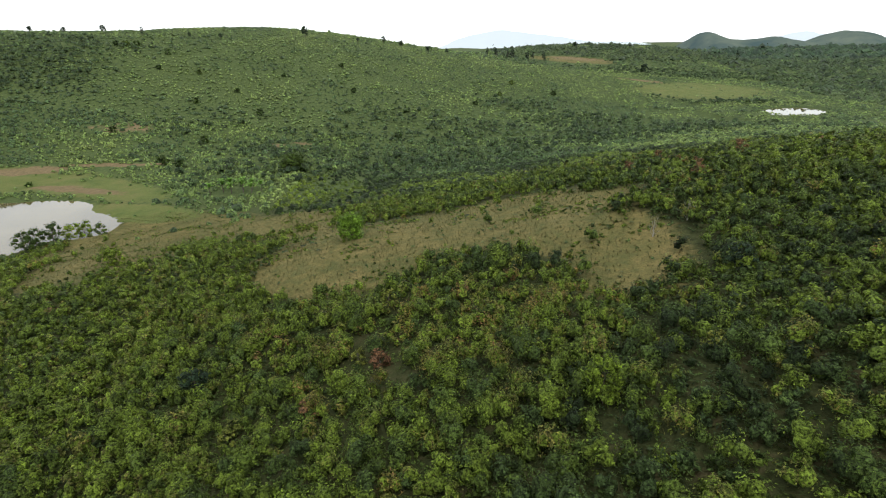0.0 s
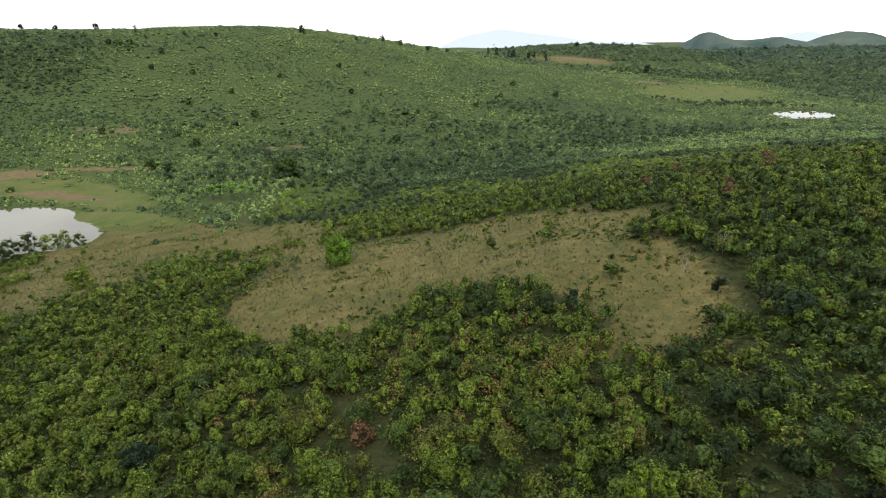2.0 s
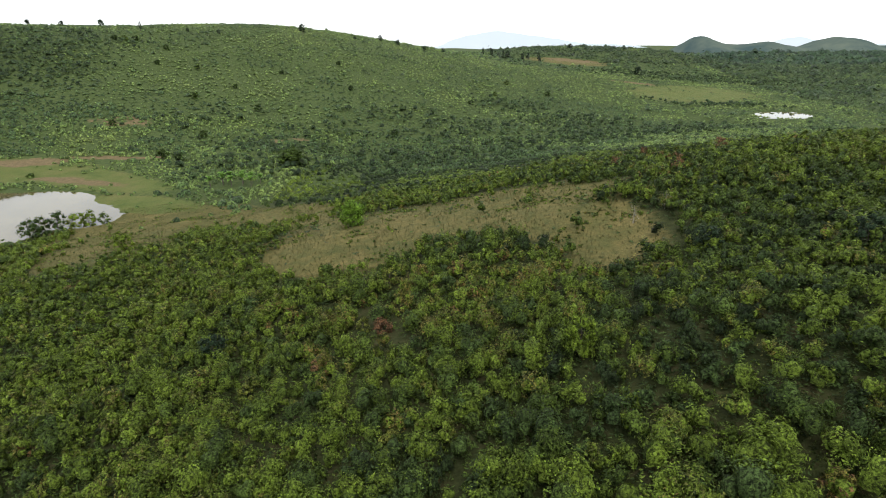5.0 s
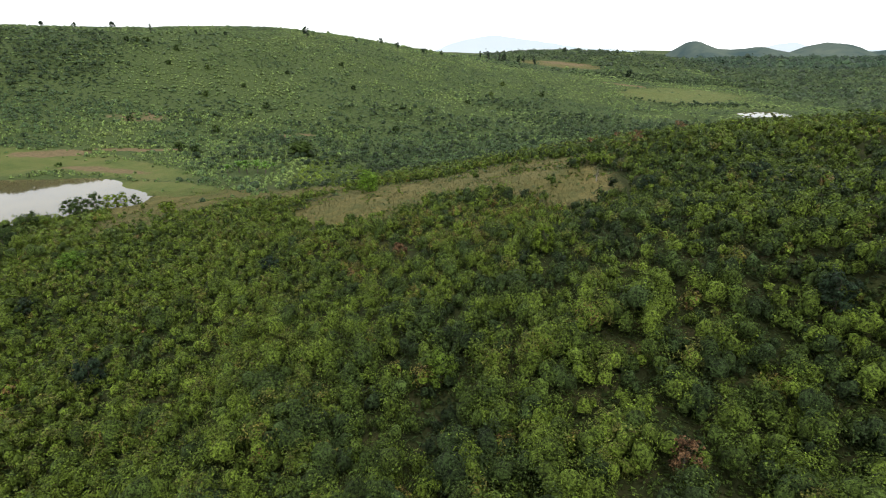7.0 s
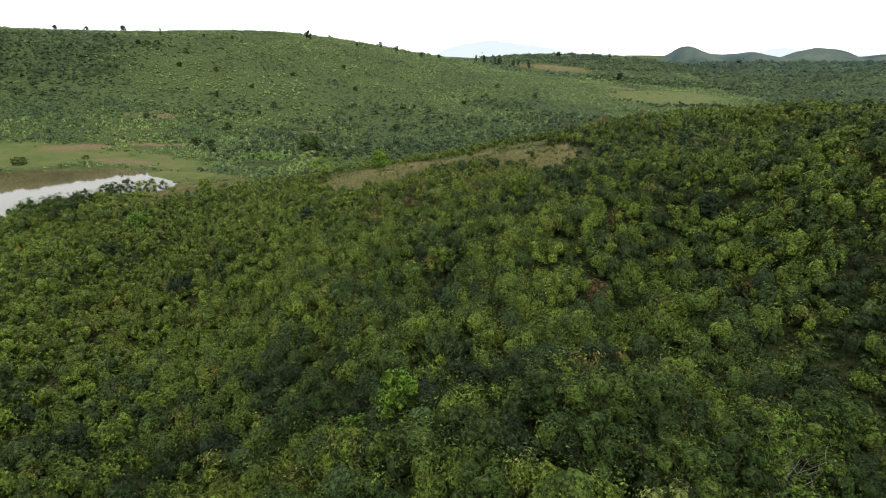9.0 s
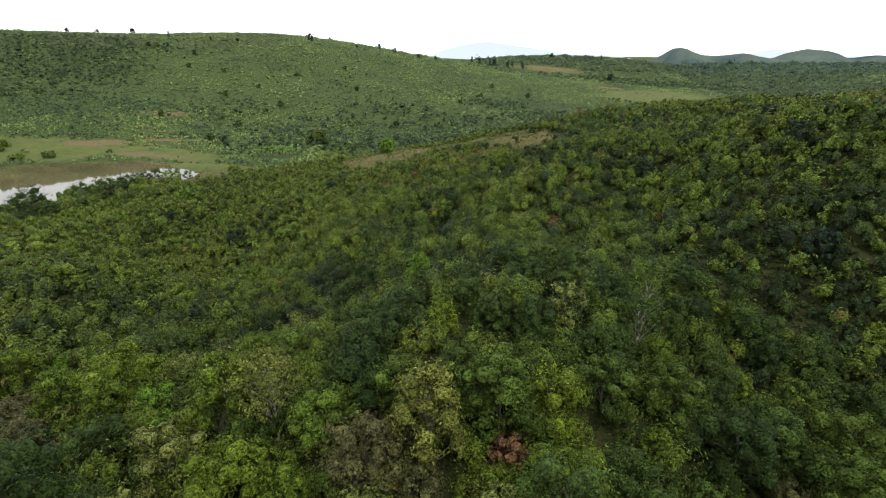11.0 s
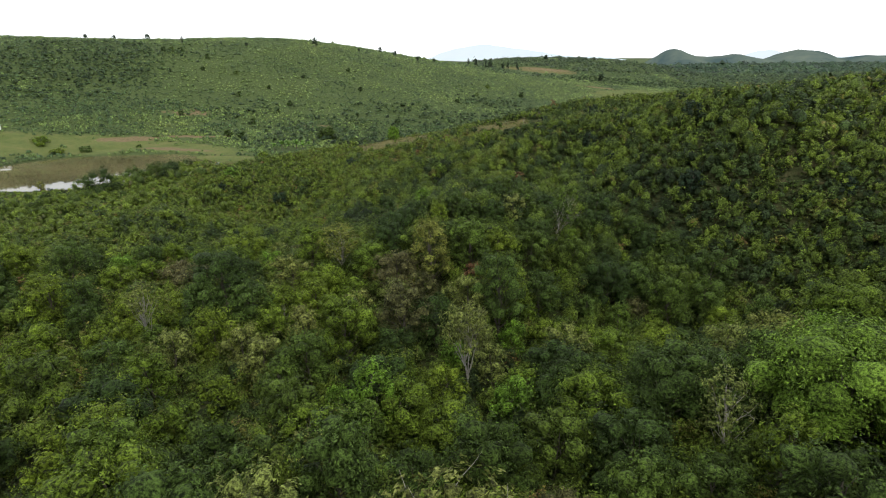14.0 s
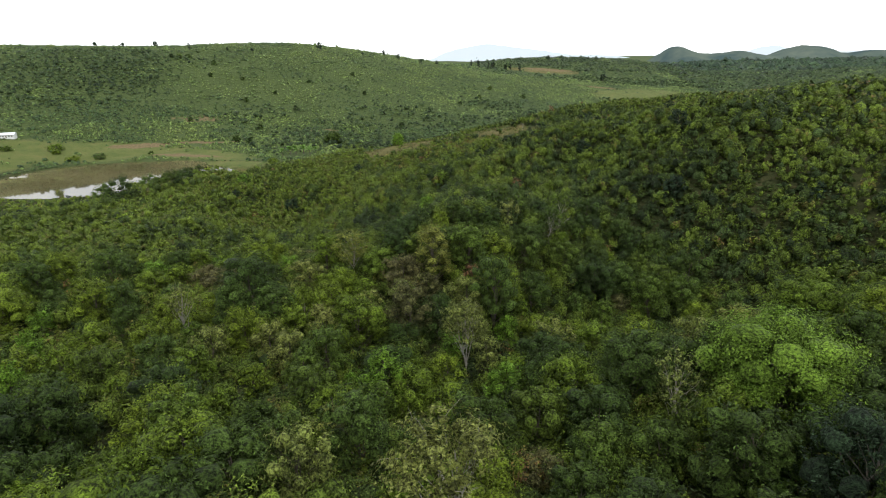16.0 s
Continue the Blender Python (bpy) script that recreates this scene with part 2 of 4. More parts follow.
# smaller rises and dips of the spur and the hollow
KNOLLS = [
    (-150, 140, 28, 6.5),
    (10, -40, 30, -0.1),
    (140, 20, 22, 7.4),
    (-90, 120, 30, 5.4),
    (60, 0, 16, -5.2),
    (-80, 0, 16, 7.8),
    (-90, 40, 16, -4.8),
    (40, 40, 16, 2.4),
    (30, 80, 16, -3.3),
    (-10, -150, 16, 2.0),
    (-10, -40, 16, -5.2),
    (80, 20, 16, 4.3),
    (90, -30, 16, -2.5),
    (30, -80, 16, -3.4),
    (-40, 0, 16, -2.9),
    (-40, -70, 16, 2.8),
    (-20, 70, 22, 1.0),
    (30, -110, 16, 2.1),
    (30, -150, 16, -2.1),
    (60, 110, 22, 1.8),
    (-120, 0, 16, -2.1),
    (40, 0, 16, -1.8),
    (-10, 20, 16, 1.8),
    (-60, -100, 16, -1.8),
    (80, -80, 16, -1.8),
]
LAKE_Z, POND_Z = -46.6, -44.2


def bump(x, y, cx, cy, rx, ry, turn=0.0):
    """1 in the middle of an ellipse, 0.5 on its rim, falling to 0 outside."""
    c, s = math.cos(radians(turn)), math.sin(radians(turn))
    u, v = ((x - cx) * c + (y - cy) * s) / rx, (-(x - cx) * s + (y - cy) * c) / ry
    return np.clip(1.5 - np.sqrt(u * u + v * v + 1e-9), 0, 1)


def height(x, y):
    x, y = np.asarray(x, float), np.asarray(y, float)
    z = np.full(x.shape, BASE) - 0.021 * np.minimum(y, 1700)
    for cx, cy, w, h in HILLS + KNOLLS:
        z = z + h * np.exp(-((x - cx) ** 2 + (y - cy) ** 2) / (2 * w * w))
    z = z + (vnoise(x, y, 23) - 0.5) * 1.6 + (vnoise(x, y, 7) - 0.5) * 0.5
    d = np.hypot(x, y - 300)
    z = z + (vnoise(x, y, 190) - 0.5) * 14 * np.clip((d - 600) / 500, 0, 1)
    # the two pond basins, level at the shore
    wet = np.maximum(bump(x, y, -266, 224, 74, 62, 0), bump(x, y, -205, 247, 38, 20, -25))
    wet = np.maximum(wet, bump(x, y, -246, 256, 46, 32, 20))
    shore = LAKE_Z + (0.5 - wet) * 9
    rim = np.hypot(x + 265, y - 215)
    z = np.where(rim < 230, np.maximum(z, LAKE_Z + 0.5 + np.clip((rim - 110) * 0.03, 0, 4)), z)
    z = np.where(wet > 0.25, z + (shore - z) * np.clip((wet - 0.25) * 4.4, 0, 1), z)
    wet2 = bump(x, y, 336, 586, 34, 26, 35)
    rim = np.hypot(x - 338, y - 588)
    z = np.where(rim < 90, np.maximum(z, POND_Z + 0.6), z)
    z = np.where(wet2 > 0.2, z + (POND_Z + (0.5 - wet2) * 8 - z) * np.clip((wet2 - 0.2) * 4, 0, 1), z)
    return z


def lake(x, y):
    return (height(x, y) < LAKE_Z + 0.5) & (x < -150) & (y > 110) & (y < 330) | (height(x, y) < POND_Z + 0.4) & (np.hypot(x - 338, y - 588) < 75)


def grass(x, y):
    """Open dry grass on the spur."""
    g = bump(x, y, -3, 122, 44, 30, -8)
    g = np.maximum(g, bump(x, y, 22, 93, 16, 27, 10))
    g = np.maximum(g, bump(x, y, -28, 104, 27, 17, -30))
    g = np.maximum(g, bump(x, y, -130, 206, 62, 46, 140))
    g = np.maximum(g, bump(x, y, -114, 152, 34, 24, 110))
    g = np.maximum(g, bump(x, y, -80, 194, 44, 34, 140))
    g = np.maximum(g, bump(x, y, -52, 150, 30, 16, 130) * 0.9)
    g = np.maximum(g, bump(x, y, 205, 1116, 85, 40, 0))
    g = g - bump(x, y, 2, 81, 14, 11) * 1.3
    g = np.maximum(g, bump(x, y, -6, 66, 34, 14) * 0.3)
    return np.clip(g, 0, 1)


def turf(x, y):
    """Green turf round the pond and on the far pasture."""
    g = bump(x, y, -330, 318, 95, 38, 12)
    g = np.maximum(g, bump(x, y, -235, 318, 70, 20, -25))
    g = np.maximum(g, bump(x, y, -170, 262, 40, 14, -20))
    g = np.maximum(g, bump(x, y, -395, 262, 45, 40, 0))
    g = np.maximum(g, bump(x, y, 330, 800, 105, 75, 30))
    return np.clip(g, 0, 1)


def earth_at(x, y):
    g = bump(x, y, -248, 372, 44, 5, 8) * 0.85
    g = np.maximum(g, bump(x, y, -300, 352, 26, 9, 20))
    g = np.maximum(g, bump(x, y, -288, 452, 34, 16, 15) * 0.6)
    g = np.maximum(g, bump(x, y, -240, 312, 46, 7, -15) * 0.8)
    g = np.maximum(g, bump(x, y, -150, 440, 30, 4, 25) * 0.75)
    g = np.maximum(g, bump(x, y, 215, 1130, 60, 16, 0))
    g = np.maximum(g, bump(x, y, 265, 880, 40, 9, -20))
    return np.clip(g, 0, 1)


def link(name, verts, sizes, loops, mat, parent=None, tint=None, smooth=False):
    """One mesh object from arrays: corners, the number of corners of each face, and their indices."""
    me = bpy.data.meshes.new(name)
    me.vertices.add(len(verts))
    me.vertices.foreach_set("co", np.asarray(verts, np.float32).ravel())
    me.loops.add(len(loops))
    me.loops.foreach_set("vertex_index", np.asarray(loops, np.int32))
    me.polygons.add(len(sizes))
    starts = np.r_[0, np.cumsum(sizes)[:-1]]
    me.polygons.foreach_set("loop_start", starts.astype(np.int32))
    if tint is not None:
        me.attributes.new("tint", "FLOAT", "FACE").data.foreach_set("value", np.asarray(tint, np.float32))
    me.polygons.foreach_set("use_smooth", np.full(len(sizes), smooth))
    me.materials.append(mat)
    me.update(calc_edges=True)
    me.validate()
    ob = new(name, me)
    if parent:
        ob.parent = parent
    return ob


def sheet(name, xs, ys, fn, mat):
    gx, gy = np.meshgrid(xs, ys)
    z = fn(gx, gy)
    v = np.stack([gx, gy, z], -1).reshape(-1, 3)
    n, m = len(ys), len(xs)
    i = np.arange((n - 1) * m).reshape(n - 1, m)[:, :-1].ravel()
    quads = np.stack([i, i + 1, i + 1 + m, i + m], 1)
    ob = link(name, v, np.full(len(quads), 4), quads.ravel(), mat, smooth=True)
    return ob, gx.ravel(), gy.ravel()


def steps(*spans):
    out = []
    for a, b, s in spans:
        out.append(np.arange(a, b, s))
    return np.concatenate(out + [[spans[-1][1]]])


xs = steps((-4600, -900, 185), (-900, -420, 16), (-420, -150, 7), (-150, 150, 3.5), (150, 480, 10), (480, 1000, 26), (1000, 4600, 180))
ys = steps((-900, -220, 40), (-220, 190, 3.5), (190, 420, 5), (420, 900, 9), (900, 1700, 20), (1700, 4600, 120))
ground, gx, gy = sheet("ground", xs, ys, height, ground_mat)
for key, fn in (("open_grass", grass), ("green_turf", turf), ("bare_earth", earth_at), ("hill_herbs", lambda x, y: np.clip((y - 230) / 60, 0, 1))):
    ground.data.attributes.new(key, "FLOAT", "POINT").data.foreach_set("value", fn(gx, gy).astype(np.float32))
tagged(ground, "hilly ground with dry grass, turf, bare earth and litter under scrub", "ground", kind="structure")

# ---- water ----


def pond(name, z, cx, cy, rx, ry, label):
    bm = bmesh.new()
    ring = [bm.verts.new((cx + rx * math.cos(a * math.tau / 48), cy + ry * math.sin(a * math.tau / 48), z)) for a in range(48)]
    bm.faces.new(ring)
    me = bpy.data.meshes.new(name)
    bm.to_mesh(me)
    bm.free()
    me.materials.append(water_mat)
    return tagged(new(name, me), label, "pond", kind="structure")


pond("water", LAKE_Z, -275, 225, 150, 95, "still muddy pond mirroring the white sky")
pond("water", POND_Z, 338, 588, 60, 60, "small far pond mirroring the white sky between hills")

# ---- far hills ----


def far_range(name, y0, depth, bumps, mat, label, x0, x1, step, floor):
    fn = lambda x, y: floor + sum(h * np.exp(-((x - cx) / w) ** 2) for cx, w, h in bumps) * np.exp(-((y - y0) / depth) ** 2) * (0.86 + 0.28 * vnoise(x, y, 260)) + 10 * vnoise(x, y, 60)
    ob, _, _ = sheet(name, np.arange(x0, x1, step), np.linspace(y0 - depth * 2, y0 + depth * 1.5, 26), fn, mat)
    return tagged(ob, label, "hills", kind="structure")


far_range("backdrop", 2900, 330, [(1150, 95, 100), (1290, 120, 58), (1430, 110, 54), (1540, 90, 54), (1700, 110, 66), (1790, 70, 44), (1885, 100, 82), (2150, 200, 70), (2600, 300, 80), (3200, 350, 90)], range_mat, "far wooded hills, bluish from painted haze", 500, 3600, 24, -101)
far_range("backdrop", 4300, 200, [(-100, 300, 100), (230, 260, 150), (560, 280, 110), (950, 320, 100), (1400, 350, 70), (2330, 260, 130), (3000, 500, 120)], haze_mat, "mountains on the horizon, very pale blue from painted haze", -1500, 4600, 40, -150)

# ---- plants ----
ICO = [(0, 0, 1)] + [(0.894 * math.cos(a), 0.894 * math.sin(a), 0.447) for a in [k * math.tau / 5 for k in range(5)]] + [(0.894 * math.cos(a), 0.894 * math.sin(a), -0.447) for a in [(k + 0.5) * math.tau / 5 for k in range(5)]]
ICO = np.array(ICO)
ICO_F = np.array([(0, 1 + k, 1 + (k + 1) % 5) for k in range(5)] + [(1 + k, 6 + k, 1 + (k + 1) % 5) for k in range(5)] + [(1 + (k + 1) % 5, 6 + k, 6 + (k + 1) % 5) for k in range(5)])

CAP = [(0.05, -0.05, 1.0)] + [(0.66 * math.cos(k * math.tau / 5), 0.66 * math.sin(k * math.tau / 5), 0.7) for k in range(5)]
CAP = np.array(CAP + [(1.05 * math.cos((k + 0.5) * math.tau / 5), 1.05 * math.sin((k + 0.5) * math.tau / 5), -0.35) for k in range(5)])
CAP_F = ICO_F
MOUND = np.array([(0.05, -0.05, 1.0)] + [(1.05 * math.cos(k * math.tau / 5), 1.05 * math.sin(k * math.tau / 5), -0.25 + 0.5 * (k % 2)) for k in range(5)])
MOUND_F = np.array([(0, 1 + k, 1 + (k + 1) % 5) for k in range(5)])


def unit(v):
    return v / (np.linalg.norm(v, axis=-1, keepdims=True) + 1e-9)


def leaves(points, normals, length, width, r):
    """Leaf sprays as single bent blades: three corners each, facing outward with some scatter."""
    n = unit(normals + r.randn(*normals.shape) * 0.2 + (0, 0, 0.2))
    a = unit(np.cross(n, r.randn(*n.shape)))
    b = np.cross(n, a)
    L, W = (length * (0.65 + 0.7 * r.rand(len(n))))[:, None], (width * (0.7 + 0.6 * r.rand(len(n))))[:, None]
    p = points
    v = np.stack([p - a * L * 0.5, p + a * L * 0.5 - n * L * 0.08, p + b * W], 1)
    return v.reshape(-1, 3)


def lumps(centres, radii, hull, faces, rs, flat=1.0):
    """Rounded uneven lumps of massed leaves: corners and faces."""
    n = len(centres)
    turn = rs.rand(n) * math.tau
    co, si = np.cos(turn)[:, None], np.sin(turn)[:, None]
    b = hull[None] * (0.78 + 0.44 * rs.rand(n, len(hull), 1))
    b = np.stack([b[..., 0] * co - b[..., 1] * si, b[..., 0] * si + b[..., 1] * co, b[..., 2] * flat], -1)
    v = centres[:, None] + b * radii[:, None, None]
    f = faces[None] + np.arange(n)[:, None, None] * len(hull)
    return v.reshape(-1, 3), f.reshape(-1, 3)


def bushes(x, y, z, r, k, size, tints, lobes, rs, flat=0.8, core=0.68, hull=None, solid=3):
    """Verts, faces and tints of many bushes at once: leafy lumps inside, their shade put into a lower tint, under k
    leaf sprays that gather in tufts.
    """
    n = len(x)
    ball, faces = hull or (ICO, ICO_F)
    solid = min(solid, lobes)
    c = np.stack([x, y, z + r * flat * 0.62], 1)
    off = unit(rs.randn(n, lobes, 3)) * 0.45
    off[:, :, 2] = np.abs(off[:, :, 2]) * 0.9 - 0.1
    if solid == 1:
        off[:, 0] *= 0.2
    lr = 0.4 + 0.2 * rs.rand(n, lobes) + (0.3 if solid == 1 else 0.0)
    many = max(3, k // 5)
    i, own = np.arange(n)[:, None], np.arange(k) % many
    lobe = rs.randint(0, lobes, (n, many))
    d = unit(rs.randn(n, many, 3) + (0, 0, 0.45))
    tuft = off[i, lobe] + d * lr[i, lobe][..., None] * (0.85 + 0.3 * rs.rand(n, many, 1))
    local = tuft[:, own] + rs.randn(n, k, 3) * 0.085
    p = c[:, None] + local * r[:, None, None] * (1, 1, flat)
    lv = leaves(p.reshape(-1, 3), (d[:, own] + local * 0.5).reshape(-1, 3), np.repeat(size, k), np.repeat(size * 0.6, k), rs)
    lf = np.arange(len(lv)).reshape(-1, 3)
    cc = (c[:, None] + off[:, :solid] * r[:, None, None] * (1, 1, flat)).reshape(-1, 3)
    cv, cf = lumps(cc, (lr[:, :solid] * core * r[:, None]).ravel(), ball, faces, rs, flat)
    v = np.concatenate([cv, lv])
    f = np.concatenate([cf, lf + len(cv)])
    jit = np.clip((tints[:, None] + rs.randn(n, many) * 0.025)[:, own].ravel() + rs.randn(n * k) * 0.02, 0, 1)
    # lumps take a lower tint: shade inside the bush, put into the colour
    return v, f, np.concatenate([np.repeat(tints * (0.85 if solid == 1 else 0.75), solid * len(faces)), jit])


def stuff(name, batches, mat, label, category, smooth=True):
    vs, fs, ts, base = [], [], [], 0
    for v, f, t in batches:
        vs.append(v)
        fs.append(f + base)
        ts.append(t)
        base += len(v)
    f = np.concatenate(fs)
    ob = link(name, np.concatenate(vs), np.full(len(f), 3), f.ravel(), mat, tint=np.concatenate(ts), smooth=smooth)
    return tagged(ob, label, category, kind="stuff")


def scatter(x0, x1, y0, y1, step, rs):
    gx, gy = np.meshgrid(np.arange(x0, x1, step), np.arange(y0, y1, step))
    x = gx.ravel() + (rs.rand(gx.size) - 0.5) * step * 1.1
    y = gy.ravel() + (rs.rand(gx.size) - 0.5) * step * 1.1
    return x, y


def open_ground(x, y):
    """How open the scrub is: 0 closed, 1 bare."""
    g = np.maximum(np.maximum(grass(x, y), turf(x, y)), earth_at(x, y))
    return np.clip((g - 0.32 + (vnoise(x, y, 5) - 0.5) * 0.45 + (vnoise(x, y, 13) - 0.5) * 0.5) * 3.2, 0, 1)


def in_view(x, y, slack=12):
    return np.abs(x) < 0.83 * (y + 180) + slack


def forest(x, y):
    """Tall wood in the hollow at the foot of the spur."""
    f = np.clip((-38 - y + (vnoise(x, y, 22) - 0.5) * 26) / 14, 0, 1)
    right = np.clip((x - 46 + (y + 60) * 0.35) / 14, 0, 1) * np.clip((y + 112) / 10, 0, 1)
    return f * (1 - right)


rs = np.random.RandomState(11)
# near scrub, finest where the camera passes nearest
x, y = scatter(-175, 180, -160, 215, 2.0, rs)
tall = 1 + 0.45 * np.clip((40 - y) / 35, 0, 1)
keep = in_view(x, y) & ~lake(x, y) & (rs.rand(len(x)) > open_ground(x, y) * 0.985) & (rs.rand(len(x)) > forest(x, y) * 0.3) & (rs.rand(len(x)) < tall ** -0.8)
x, y, tall = x[keep], y[keep], tall[keep]
deep = np.maximum(np.maximum(40.0, np.abs(x) / 0.82), y - 8)
near = np.sqrt(x * x + deep * deep + 35.0 ** 2)
r = (0.95 + 1.15 * rs.rand(len(x)) ** 1.7) * (0.85 + 0.5 * vnoise(x, y, 14)) * tall
tint = 0.1 + 0.76 * rs.rand(len(x)) ** 1.1 + (vnoise(x, y, 17) - 0.5) * 0.4
tint = np.clip(tint - 0.05 * bump(x, y, 42, 36, 40, 50) + 0.2 * np.clip(-x / 50, 0, 1) - 0.14 * bump(x, y, 5, -32, 60, 14) - 0.26 * bump(x, y, -42, -12, 38, 26) - 0.12 * bump(x, y, 38, -22, 25, 20), 0, 0.86)
odd = rs.rand(len(x))
dry = bump(x, y, 2, 66, 30, 14) * 0.45
tint = np.where(odd > 0.93 - dry, 0.86 + 0.08 * rs.rand(len(x)), tint)
tint = np.where(odd > 0.991 - dry * 0.3, 0.94 + 0.06 * rs.rand(len(x)), tint)
z = height(x, y) - 0.15
batches = []
for lo, hi, lobes, per, size, solid in ((0, 70, 8, 62, 0.32, 3), (70, 95, 7, 36, 0.42, 3), (95, 135, 6, 20, 0.58, 2), (135, 190, 4, 10, 0.8, 2), (190, 999, 3, 5, 1.1, 1)):
    for r0, r1 in ((0, 1.0), (1.0, 1.3), (1.3, 1.7), (1.7, 2.2), (2.2, 9)):
        s = (near >= lo) & (near < hi) & (r >= r0) & (r < r1)
        if s.any():
            k = max(4, int(per * float(np.mean(r[s])) ** 1.7))
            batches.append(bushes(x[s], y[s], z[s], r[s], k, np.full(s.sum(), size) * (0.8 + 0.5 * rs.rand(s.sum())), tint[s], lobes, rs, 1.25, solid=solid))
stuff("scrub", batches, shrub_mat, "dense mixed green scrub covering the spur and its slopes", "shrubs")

# ferns and weeds between the shrubs
x, y = scatter(-125, 125, -150, 150, 0.8, rs)
deep = np.maximum(np.maximum(40.0, np.abs(x) / 0.82), y - 8)
near = np.sqrt(x * x + deep * deep + 35.0 ** 2)
keep = in_view(x, y) & (near < 150) & (rs.rand(len(x)) > open_ground(x, y) * 0.97) & (rs.rand(len(x)) < np.clip(80 / near, 0.3, 1) ** 1.5)
x, y, near = x[keep], y[keep], near[keep]
p = np.stack([x, y, height(x, y) + 0.15 + 0.55 * rs.rand(len(x))], 1)
size = np.clip(near / 80, 0.75, 2) * (0.45 + 0.3 * vnoise(x, y, 4))
nrm = rs.randn(len(x), 3) * 0.35 + (0, 0, 1)
v = np.concatenate([leaves(p, nrm, size * 1.5, size * 0.8, rs), leaves(p + rs.randn(len(x), 3) * 0.3 * (1, 1, 0.3), nrm, size * 1.3, size * 0.7, rs)])
f = np.arange(len(v)).reshape(-1, 3)
t = np.clip(0.02 + 0.26 * vnoise(x, y, 9) + 0.16 * rs.rand(len(x)), 0, 0.8)
ferns = link("undergrowth", v, np.full(len(f), 3), f.ravel(), shrub_mat, tint=np.r_[t, t])
tagged(ferns, "low ferns and weeds filling the gaps between shrubs", "undergrowth", kind="stuff")

# scrub on the hills beyond, up to the skyline
def far_wood(x, y):
    """Woods on the far ridges, with clearings."""
    w = np.clip((y - 1080 - 0.25 * (x - 200)) / 60, 0, 1) * (x > 60)
    w = np.maximum(w, np.clip((x - 440 - 0.1 * (y - 700)) / 40, 0, 1) * (y > 560))
    return w * (open_ground(x, y) < 0.4) * (vnoise(x, y, 70) + 0.4 * vnoise(x, y, 25) > 0.38)


def hill_zone(x0, x1, y0, y1, step, rmin, rmax, k, name, label, lite=1, mat=hill_mat, base=0.5, woods=False):
    x, y = scatter(x0, x1, y0, y1, step, rs)
    keep = in_view(x, y, 30) & ~lake(x, y) & (rs.rand(len(x)) > open_ground(x, y) * 0.97)
    keep &= bump(x, y, -132, 297, 15, 9) < 0.4
    if mat is hill_mat:
        keep &= (x < -100) | (y > 345) | (y < 215)
    keep &= (far_wood(x, y) > 0.5) == woods if y0 >= 480 and y1 < 2000 else True
    keep &= rs.rand(len(x)) < 0.68 + 0.6 * vnoise(x, y, 30)
    x, y = x[keep], y[keep]
    r = (rmin + (rmax - rmin) * rs.rand(len(x)) ** 2.2) * (0.7 + 0.6 * vnoise(x, y, 17))
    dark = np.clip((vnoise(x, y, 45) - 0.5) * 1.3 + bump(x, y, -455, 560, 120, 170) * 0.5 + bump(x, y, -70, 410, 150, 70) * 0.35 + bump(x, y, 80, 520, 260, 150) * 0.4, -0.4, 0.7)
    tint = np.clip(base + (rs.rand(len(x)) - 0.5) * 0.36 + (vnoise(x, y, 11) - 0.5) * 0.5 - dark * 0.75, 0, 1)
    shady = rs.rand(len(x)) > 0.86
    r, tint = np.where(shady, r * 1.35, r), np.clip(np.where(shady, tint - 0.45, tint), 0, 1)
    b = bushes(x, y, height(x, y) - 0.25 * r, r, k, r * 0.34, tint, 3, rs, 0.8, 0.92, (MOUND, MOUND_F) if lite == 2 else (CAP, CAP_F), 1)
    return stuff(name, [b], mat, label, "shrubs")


hill_zone(-430, -175, -20, 215, 3.0, 1.1, 2.4, 16, "hillside_scrub", "green scrub on the slope down to the pond", 1, shrub_mat, 0.62)
hill_zone(180, 340, -60, 215, 5.0, 1.2, 2.8, 4, "hillside_scrub", "green scrub on the flank of the spur")
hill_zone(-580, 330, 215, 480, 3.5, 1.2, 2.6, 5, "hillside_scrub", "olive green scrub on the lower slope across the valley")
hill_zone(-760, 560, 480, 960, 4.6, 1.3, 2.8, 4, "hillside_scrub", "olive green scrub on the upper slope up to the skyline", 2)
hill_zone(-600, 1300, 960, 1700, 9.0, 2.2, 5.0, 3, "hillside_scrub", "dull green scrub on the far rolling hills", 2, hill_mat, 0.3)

hill_zone(60, 1300, 560, 1700, 9.5, 3.2, 7.5, 5, "far_woods", "dark green woods over the far ridges", 2, gully_mat, 0.55, True)
hill_zone(250, 2300, 1700, 2650, 24, 9, 17, 3, "far_woods", "dull woods on the far plain, leaf colour shifted blue for haze", 2, wood_mat)
hill_zone(-100, 330, 215, 345, 3.0, 1.1, 2.2, 11, "hillside_scrub", "fresh green scrub in the saddle behind the spur", 1, shrub_mat)

